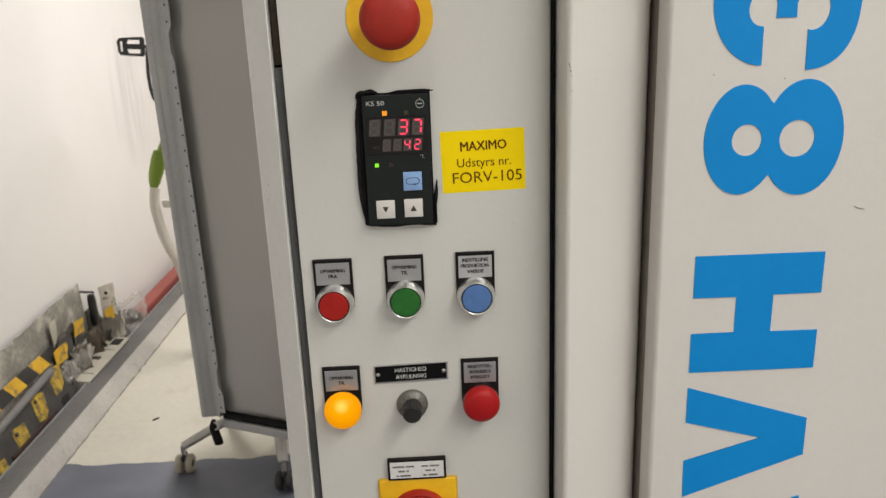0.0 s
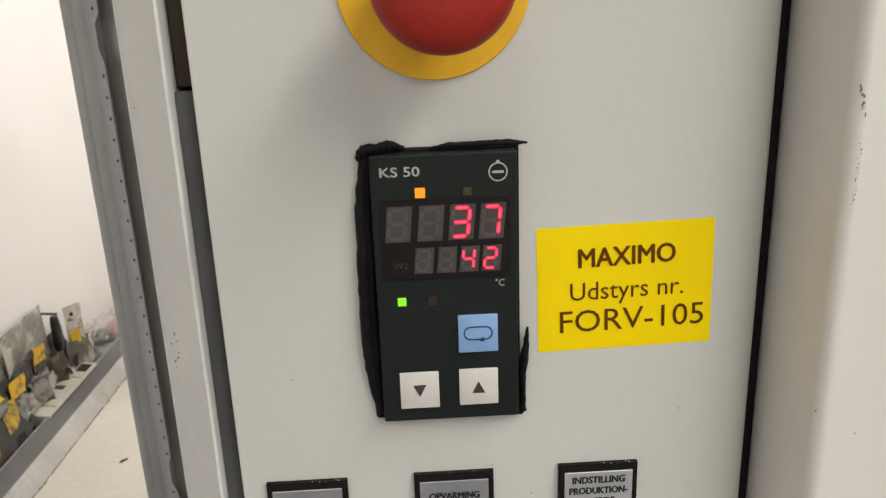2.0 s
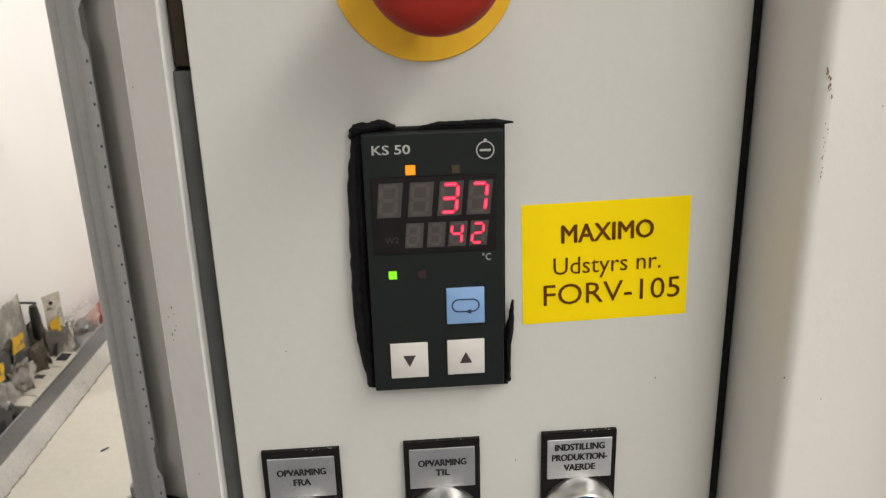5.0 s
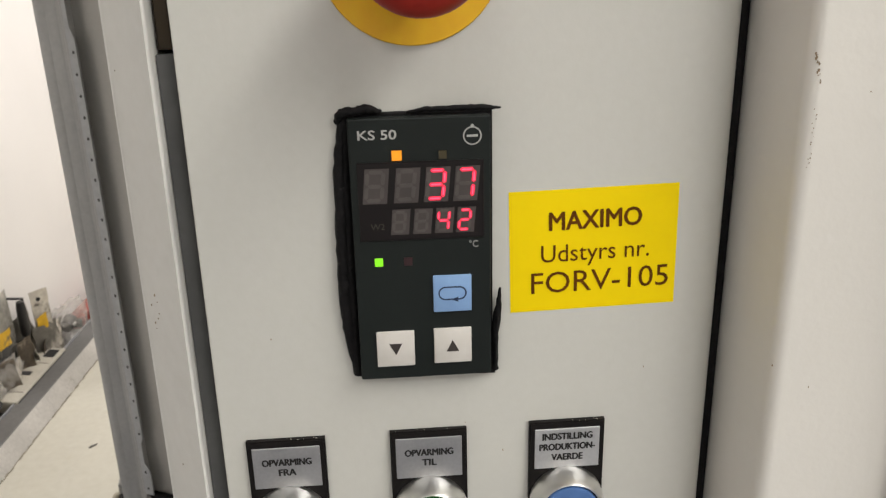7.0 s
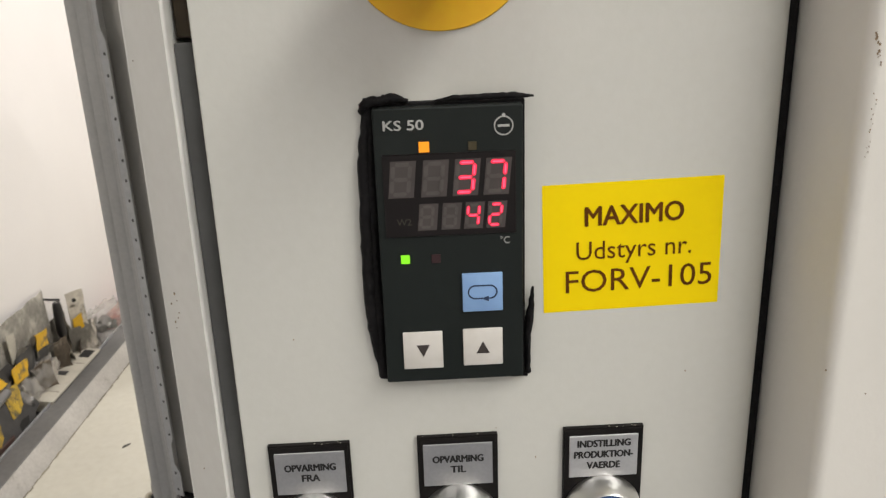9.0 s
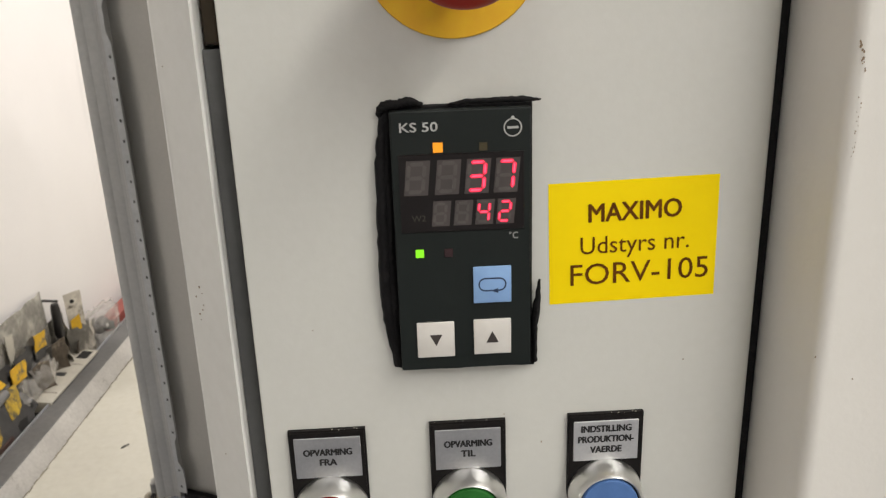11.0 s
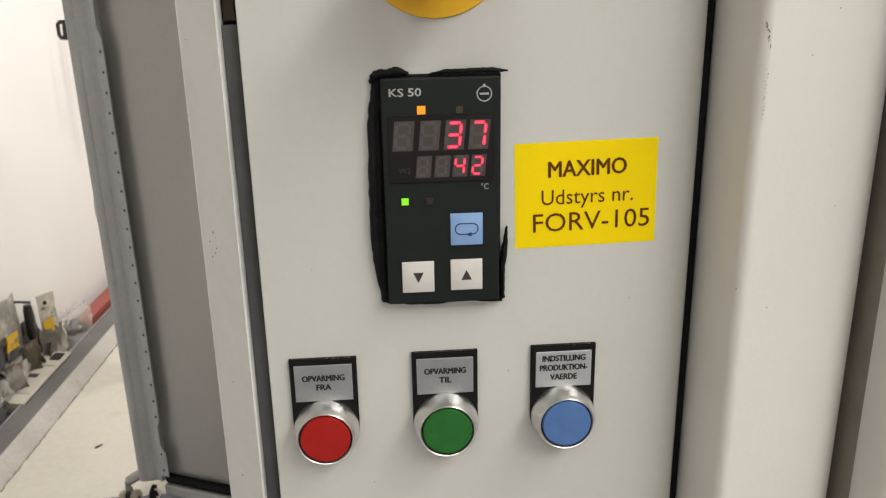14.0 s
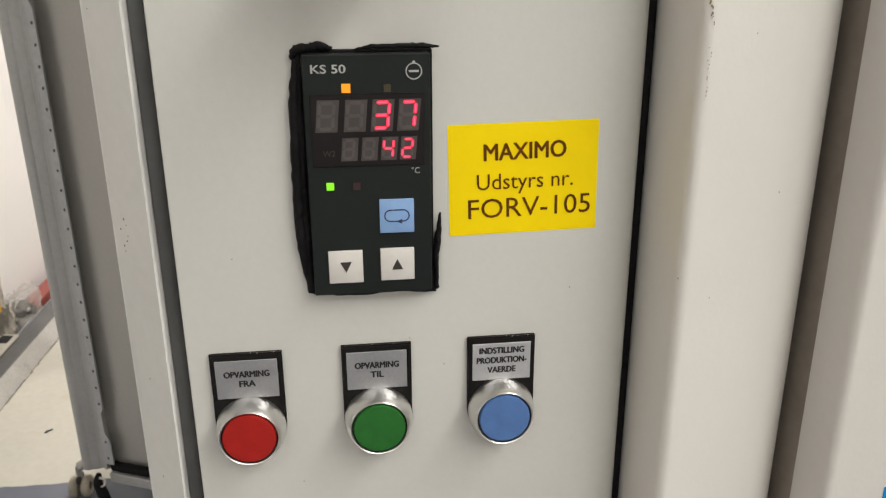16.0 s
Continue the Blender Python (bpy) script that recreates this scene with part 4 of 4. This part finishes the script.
part("bottom_flange", box(-W + 0.036, 0.0, -0.0135, 0.012, -0.0115, 0.0040, 0.002), door_frame_grey, door)
strap = thing("cable_strap", -0.375, 0.668, 0.706, "black strap with a white loop hanging from the door", "strap")
part("band", sweep(smooth_path([(0.002, 0.0, 0.006), (0.000, -0.004, -0.006), (0.003, -0.003, -0.022), (0.006, -0.001, -0.043)], 5), 0.0065, 10, [0.5, 0.6, 0.7, 0.8, 0.9, 1, 1.1, 1.2, 1.25, 1.25, 1.3, 1.3, 1.3, 1.3, 1.3, 1.25], flat=0.55), black_rubber, strap, smooth=60)
part("loop", sweep(smooth_path([(0.004, -0.008, 0.004), (0.0105, -0.008, 0.000), (0.0095, -0.008, -0.008), (0.005, -0.008, -0.011)], 5), 0.0014, 8), bike_white, strap, "white loop", smooth=60)

# ---- chair base on castors beyond the door ----
chair = thing("office_chair", -0.51, 1.79, 0.0, "worn grey steel office chair base on double castors", "office chair")
HUB = Vector((0.0, 0.0, 0.155))
for k in range(5):
    a = radians(206 + 72 * k + 5 * (k == 1))
    r = 0.315 if k == 0 else 0.272
    d = Vector((math.cos(a), math.sin(a), 0))
    lg = smooth_path([HUB + Vector((0, 0, 0.02)), HUB + d * 0.10 + Vector((0, 0, 0.012)), HUB + d * 0.20 - Vector((0, 0, 0.022)), d * r + Vector((0, 0, 0.092))], 6)
    part("leg", sweep(lg, 0.021, 14, [1.15 - 0.4 * i / (len(lg) - 1) for i in range(len(lg))], flat=0.8), chair_steel, chair, smooth=60)
    cs = part("castor", sweep([d * r + Vector((0, 0, 0.095)), d * r + Vector((0, 0, 0.060))], 0.008, 12), chair_steel, chair, smooth=60)
    across = Vector((1, 0, 0)) if k == 0 else Vector((math.cos(a + 1.25), math.sin(a + 1.25), 0))
    for s in (-1, 1):
        c = d * r + across * 0.0165 * s
        wheel = bmesh.new()
        lathe([(0.0, 0.011), (0.020, 0.011), (0.027, 0.010), (0.0305, 0.005), (0.0305, -0.005), (0.027, -0.010), (0.020, -0.011), (0.012, -0.007), (0.0, -0.007)], 28, bm=wheel)
        rot = Vector((0, -1, 0)).rotation_difference(across * s).to_matrix().to_4x4()
        bmesh.ops.transform(wheel, matrix=Matrix.Translation(c + Vector((0, 0, 0.0305))) @ rot, verts=wheel.verts)
        part("wheel", wheel, castor_cream if k == 0 else castor_dark, cs, "cream castor wheel" if k == 0 else "", smooth=50)
        if k == 0:
            hub = lathe([(0.0112, -0.0070), (0.0112, -0.0084), (0.0070, -0.0090), (0.0, -0.0090)], 16)
            bmesh.ops.transform(hub, matrix=Matrix.Translation(c + Vector((0, 0, 0.0305))) @ rot, verts=hub.verts)
            part("hub", hub, castor_dark, cs, "dark wheel hub", smooth=50)
    part("hood", box(-0.006, 0.006, -0.02, 0.02, 0.046, 0.066, 0.004), castor_dark, cs, smooth=60, at=Matrix.Translation(d * r))
part("column", sweep([HUB - Vector((0, 0, 0.04)), HUB + Vector((0, 0, 0.22))], 0.026, 20), chair_steel, chair, smooth=60)
part("seat", lathe([(0.0, 0.02), (0.17, 0.02), (0.19, 0.0), (0.17, -0.03), (0.0, -0.03)], 40), scrap_dark, chair, smooth=60, at=Matrix.Translation((0, 0, 0.40)) @ pose(0, 0, 0, 90))

# ---- bicycle leaning at the wall, mostly hidden behind the door ----
bike = thing("bicycle", -1.04, 2.60, 0.0, "white framed bicycle with a green guard against the wall", "bicycle")
crank = part("crank", sweep(smooth_path([(0.004, 0.0, 1.350), (-0.010, 0.0, 1.270), (-0.014, 0.0, 1.190), (-0.004, 0.0, 1.120), (0.030, 0.0, 1.06)], 4), 0.007, 10, flat=0.6), bike_black, bike, "black crank arm", smooth=60)
ped = Vector((-0.050, 0.0, 1.326))
outline = [(-0.060, -0.020), (-0.052, -0.033), (0.030, -0.038), (0.038, -0.030), (0.038, 0.030), (0.030, 0.038), (-0.052, 0.033), (-0.062, 0.020)]
hole_a = [(-0.052, -0.018), (-0.042, -0.022), (-0.042, 0.022), (-0.052, 0.018)]
hole_b = [(-0.028, 0.010), (0.022, 0.010), (0.022, 0.026), (-0.022, 0.026)]
hole_c = [(-0.028, -0.010), (-0.022, -0.026), (0.022, -0.026), (0.022, -0.010)]
pd = part("pedal", filled([outline, hole_a, hole_b, hole_c], 0.024), bike_black, bike, "black plastic cage pedal", at=pose(ped.x, ped.y - 0.012, ped.z, 0, 3, 12))
part("axle", sweep([(0.03, 0.012, 0.0), (0.085, 0.012, 0.0)], 0.007, 10), bike_black, pd, smooth=60)
part("guard", sweep(smooth_path([(0.020, 0.0, 0.955), (-0.012, 0.0, 0.890), (-0.042, 0.0, 0.815), (-0.060, 0.0, 0.748)], 6), 0.030, 16,
                    [0.9, 0.95, 1, 1, 1.05, 1.05, 1.1, 1.1, 1.1, 1.05, 1.0, 1.0, 0.95, 0.9, 0.85, 0.8, 0.65, 0.55, 0.35], flat=0.6), bike_green, bike, "lime green plastic guard", smooth=70)
part("frame_tube", sweep(smooth_path([(-0.052, 0.0, 0.760), (-0.062, 0.0, 0.700), (-0.060, 0.0, 0.640), (-0.040, 0.0, 0.530), (0.008, 0.0, 0.400), (0.030, 0.0, 0.250), (0.075, 0.0, 0.02)], 6), 0.021, 14), bike_white, bike, "white curved frame tube", smooth=70)
part("bracket", box(-0.03, 0.09, -0.012, 0.012, 0.672, 0.705, 0.006), bike_white, bike, smooth=60)
part("support", sweep([(0.075, 0.02, 0.70), (0.085, 0.02, 0.02)], 0.016, 12), beige_plastic, bike, smooth=60)

# ---- scrap parts lying behind the kerb ----
bar = thing("red_beam", -1.391, 4.4, 0.03, "red painted steel beam lying along the wall", "steel beam")
part("beam", box(-0.034, 0.034, -1.45, 1.4, 0.0, 0.058, 0.004), red_steel, bar, smooth=40)
# the beam is solid: shade of its hollow end painted as a plate
part("beam_end", box(-0.026, 0.026, -1.4525, -1.447, 0.008, 0.050), inside_shade, bar, "dark hollow beam end")


def torn_sheet(parent, name, length, height, material, seed, warp=0.012, ragged_by=0.02, cells=(22, 9), lean=0.0, rise=0.0, skew=0.0):
    """A bent steel sheet along y: warped, with uneven edges, 3 mm thick."""
    nu, nv = cells
    b = bmesh.new()
    grid = []
    for i in range(nu + 1):
        row = []
        for j in range(nv + 1):
            u, v = i / nu, j / nv
            q = Vector((u * length * 9 + seed, v * height * 9, seed * 1.7))
            y = u * length + skew * v * height + (ragged_by * noise.noise(q * 2.3) if i in (0, nu) else 0)
            z = v * (height + rise * u) + (ragged_by * noise.noise(q * 1.9 + Vector((3, 0, 0))) if j == nv else 0)
            x = warp * noise.noise(q) + warp * 0.7 * abs(noise.noise(q * 2.1)) - lean * v * height
            row.append(b.verts.new((x, y, max(z, 0.0))))
        grid.append(row)
    for i in range(nu):
        for j in range(nv):
            b.faces.new((grid[i][j], grid[i + 1][j], grid[i + 1][j + 1], grid[i][j + 1]))
    bmesh.ops.recalc_face_normals(b, faces=b.faces)
    bmesh.ops.solidify(b, geom=list(b.faces), thickness=0.0025)
    return part(name, b, material, parent, smooth=35)


def scrap(name, x, y, z, label, category, rz=0.0):
    return thing(name, x, y, z, label, category, rz=rz)


sheet = scrap("steel_sheet", -1.440, 1.0, 0.03, "stained bare steel sheet leaning on the wall", "steel sheet")
torn_sheet(sheet, "plate", 1.535, 0.285, dusty_steel, 1.0, 0.008, 0.010, (40, 8), 0.05, 0.060)
strip_s = scrap("scrap_strip", -1.432, 2.205, 0.03, "narrow pale strip of scrap metal", "scrap metal")
torn_sheet(strip_s, "plate", 0.050, 0.300, beige_plastic, 2.0, 0.008, 0.015, (5, 10))

# the striped board: upright below, its upper flange bent back to the wall
guard = scrap("warning_board", -1.409, 1.0, 0.03, "bent sheet with worn yellow and black warning stripes", "warning board")
part("plate", prism([(0.0, 0.0), (1.14, 0.0), (1.14, 0.166), (0.0, 0.160)], -0.002, 0.002), scrap_steel, guard, at=pose(0, 0, 0, 0, 0, 90))
flange = part("flange", prism([(0.0, 0.0), (1.165, 0.0), (1.150, 0.052), (0.0, 0.052)], -0.002, 0.002), scrap_steel, guard, at=pose(0, 0, 0.165, -31, 0, 90))
for k in range(13):
    x0 = 0.055 + 0.0885 * k
    part("stripe", prism([(x0, 0.001), (x0 + 0.0885, 0.001), (x0 + 0.0735, 0.051), (x0 - 0.015, 0.051)], -0.0038, -0.002), hazard_yellow if k % 2 else hazard_black, flange)
fold = scrap("grey_tube", -1.382, 1.0, 0.118, "grey round steel tube lying along the scrap", "tube")
part("tube", sweep([(0, 0.0, 0.0), (0.0, 1.06, 0.076)], 0.0150, 18), grey_tube, fold, smooth=60)

chan = scrap("steel_channel", -1.332, 1.0, 0.03, "dark grey steel channel with yellow worn patches", "steel channel")
web = part("web", prism([(0.0, 0.0), (1.10, 0.0), (1.140, 0.050), (1.184, 0.059), (1.180, 0.075), (1.136, 0.152), (1.058, 0.170), (0.0, 0.080)], -0.003, 0.003), scrap_dark, chan, at=pose(0, 0, 0, -21.8, 0, 90))
part("hole", prism(ellipse(1.150, 0.075, 0.009, 0.010, 12), -0.0042, -0.003), inside_shade, web)
part("notch", prism([(1.030, 0.036), (1.085, 0.040), (1.100, 0.060), (1.060, 0.066), (1.036, 0.058)], -0.0042, -0.003), inside_shade, web, "black cut-out")
prng = random.Random(4)
for k in range(6):
    cy, cz = 1.083 - 0.1675 * k, 0.136 - 0.034 * k
    if cz < 0.01:
        continue
    square = [(-0.046, -0.040), (-0.010, -0.041), (0.026, -0.032), (0.036, 0.000), (0.046, 0.034), (0.014, 0.037), (-0.018, 0.046), (-0.030, 0.010)]
    pts = [(cy + 1.15 * x + prng.uniform(-0.008, 0.008), max(0.002, cz + 1.1 * z + prng.uniform(-0.008, 0.008))) for x, z in square]
    pa = part("patch", prism(pts, -0.0048, -0.003), worn_yellow, web)
    part("bolt", lathe([(0.0075, -0.0048), (0.0075, -0.009), (0.005, -0.010), (0.0, -0.010)], 10, cy - 0.010, cz + 0.024), scrap_dark, web)
# added bar: paints the brownish shade at the foot of the channel
board = scrap("brown_shade_bar", -1.344, 1.86, 0.03, "rust-brown flat bar standing behind the kerb", "flat bar")
part("bar", box(-0.003, 0.005, -0.20, 0.12, 0.0, 0.052, 0.002), brown_shade, board)

case = thing("plastic_case", -1.368, 2.43, 0.060, "beige plastic instrument case lying open behind the kerb", "plastic case", ry=7)
shell = part("shell", box(-0.052, 0.046, -0.22, 0.22, -0.024, 0.020, 0.004), beige_plastic, case, smooth=40)
part("slot", box(-0.030, 0.006, -0.02, 0.01, 0.0195, 0.0212), scrap_dark, case)
part("slot", box(-0.010, 0.030, 0.135, 0.200, 0.0195, 0.0212), inside_shade, case)
part("rib", box(-0.042, 0.036, -0.150, -0.145, 0.0195, 0.0220), scrap_steel, case)
part("rib", box(-0.042, 0.036, 0.080, 0.084, 0.0195, 0.0220), scrap_steel, case)
part("edge", box(0.0462, 0.0490, -0.21, 0.21, -0.015, 0.014), scrap_dark, case)

tool = scrap("long_tool", -1.410, 2.548, 0.030, "black handled long tool standing among the scrap", "hand tool")
part("handle", sweep([(0, 0, 0.150), (0, 0, 0.170), (0, 0, 0.270), (0, 0, 0.290)], 0.019, 12, [0.7, 1, 0.9, 0.7]), knob_black, tool, smooth=60)
part("shaft", sweep([(0, 0, 0.0), (0, 0, 0.155)], 0.005, 8), scrap_dark, tool, smooth=60)
part("crossbar", sweep([(-0.040, -0.01, 0.308), (0.015, 0.0, 0.300)], 0.005, 8), scrap_dark, tool, smooth=60)

brk = scrap("steel_bracket", -1.405, 2.62, 0.030, "standing grey steel bracket with a yellow stripe", "steel bracket", rz=-38)
torn_sheet(brk, "plate", 0.072, 0.295, pale_scrap, 5.0, 0.006, 0.006, (8, 12), 0.03)
part("stripe", prism([(0.004, 0.130), (0.046, 0.146), (0.044, 0.206), (0.004, 0.188)], -0.012, -0.009), hazard_yellow, brk, at=pose(0, 0, 0, 0, 0, 90))
part("hole", prism(ellipse(0.025, 0.265, 0.008, 0.008, 12), -0.010, -0.007), inside_shade, brk, at=pose(0, 0, 0, 0, 0, 90))

for y, length, h, x, seed, m, rz, band, what in (
        (2.10, 0.13, 0.195, -1.412, 7.0, scrap_dark, -6, 0, "dark grey"), (2.23, 0.15, 0.225, -1.424, 9.0, scrap_steel, -5, 0, "grey"), (2.30, 0.10, 0.195, -1.414, 13.0, scrap_dark, -8, 0, "dark grey"),
        (2.41, 0.10, 0.205, -1.430, 15.0, scrap_steel, -6, 0, "grey"), (2.46, 0.07, 0.150, -1.418, 17.0, scrap_steel, -10, 0, "grey"), (2.26, 0.09, 0.150, -1.402, 19.0, scrap_steel, -10, 0, "grey"),
        (2.135, 0.095, 0.155, -1.398, 23.0, scrap_steel, -6, 0.058, "grey"), (2.335, 0.075, 0.190, -1.412, 25.0, scrap_steel, -6, 0.060, "grey"), (2.70, 0.09, 0.130, -1.412, 29.0, scrap_steel, -20, 0, "grey"), (2.50, 0.15, 0.215, -1.440, 33.0, scrap_steel, -4, 0, "grey"), (2.59, 0.11, 0.160, -1.405, 37.0, scrap_steel, -30, 0, "grey"),
        (2.20, 0.12, 0.215, -1.408, 41.0, scrap_dark, -4, 0, "dark grey"),
        (2.16, 0.08, 0.125, -1.386, 43.0, pale_scrap, 24, 0, "pale dusty"), (2.28, 0.07, 0.145, -1.388, 47.0, brown_scrap, -26, 0, "rusty brown"),
        (2.37, 0.09, 0.120, -1.380, 51.0, pale_scrap, 18, 0, "pale dusty"), (2.44, 0.06, 0.170, -1.398, 53.0, brown_scrap, -34, 0, "rusty brown"),
        (2.53, 0.07, 0.135, -1.384, 57.0, pale_scrap, 30, 0, "pale dusty"), (2.60, 0.08, 0.110, -1.380, 59.0, brown_scrap, 12, 0, "rusty brown"),
        (2.66, 0.07, 0.145, -1.392, 61.0, pale_scrap, -28, 0, "pale dusty")):
    t = scrap("sheet_scrap", x, y, 0.030, "crumpled " + what + " sheet scrap " + ("with a yellow band " if band else "") + "behind the kerb", "scrap metal", rz)
    torn_sheet(t, "sheet", length, h, m, seed, 0.022, 0.018, (12, 12), 0.05)
    if band:
        strip_y = torn_sheet(t, "band", length * 0.9, band, hazard_yellow, seed + 0.4, 0.012, 0.008, (8, 6), 0.05)
        strip_y.location = (0.004, 0.004, h - 0.006)


def film_wrap(x, y, z, r, seed, label):
    """Clear plastic film, crinkled into sharp folds."""
    t = thing("plastic_wrap", x, y, z, label, "plastic wrap")
    b = bmesh.new()
    bmesh.ops.create_icosphere(b, subdivisions=4, radius=1.0)
    for v in b.verts:
        d = v.co.normalized()
        k = 0.72 + 0.30 * noise.noise(d * 1.8 + Vector((seed, 0, 0))) + 0.30 * abs(noise.noise(d * 4.2 + Vector((0, seed, 0)))) + 0.06 * abs(noise.noise(d * 9 + Vector((seed, seed, 0))))
        v.co = Vector((d.x * r * k * 0.55, d.y * r * k * 1.25, max(d.z * k, -0.5) * r * 0.85 + r * 0.42))
    part("film", b, film_mat, t)
    return t


film_wrap(-1.385, 2.86, 0.030, 0.140, 3.0, "crumpled clear plastic film behind the kerb")
film_wrap(-1.395, 2.33, 0.085, 0.085, 8.0, "torn clear plastic film among the scrap")
film_wrap(-1.392, 2.18, 0.085, 0.080, 11.0, "torn clear plastic film among the scrap")
lump = scrap("dark_fitting", -1.385, 2.86, 0.030, "dark fitting wrapped in clear plastic film", "fitting")
part("body", sweep([(0, -0.03, 0.06), (0, 0.03, 0.075)], 0.026, 12), scrap_dark, lump, smooth=60)
part("nozzle", sweep([(0.01, 0.00, 0.07), (0.03, 0.00, 0.06)], 0.010, 10), print_white, lump, smooth=60)
spot = thing("floor_debris", -1.007, 2.008, 0.0, "tiny dark scrap lying on the cream floor", "debris")
part("scrap", prism([(-0.012, 0.0), (0.0, 0.004), (0.014, 0.016), (0.004, 0.012), (-0.006, 0.010)], -0.002, 0.002), scrap_dark, spot, at=pose(0, 0, 0.002, -90, 0, 20))
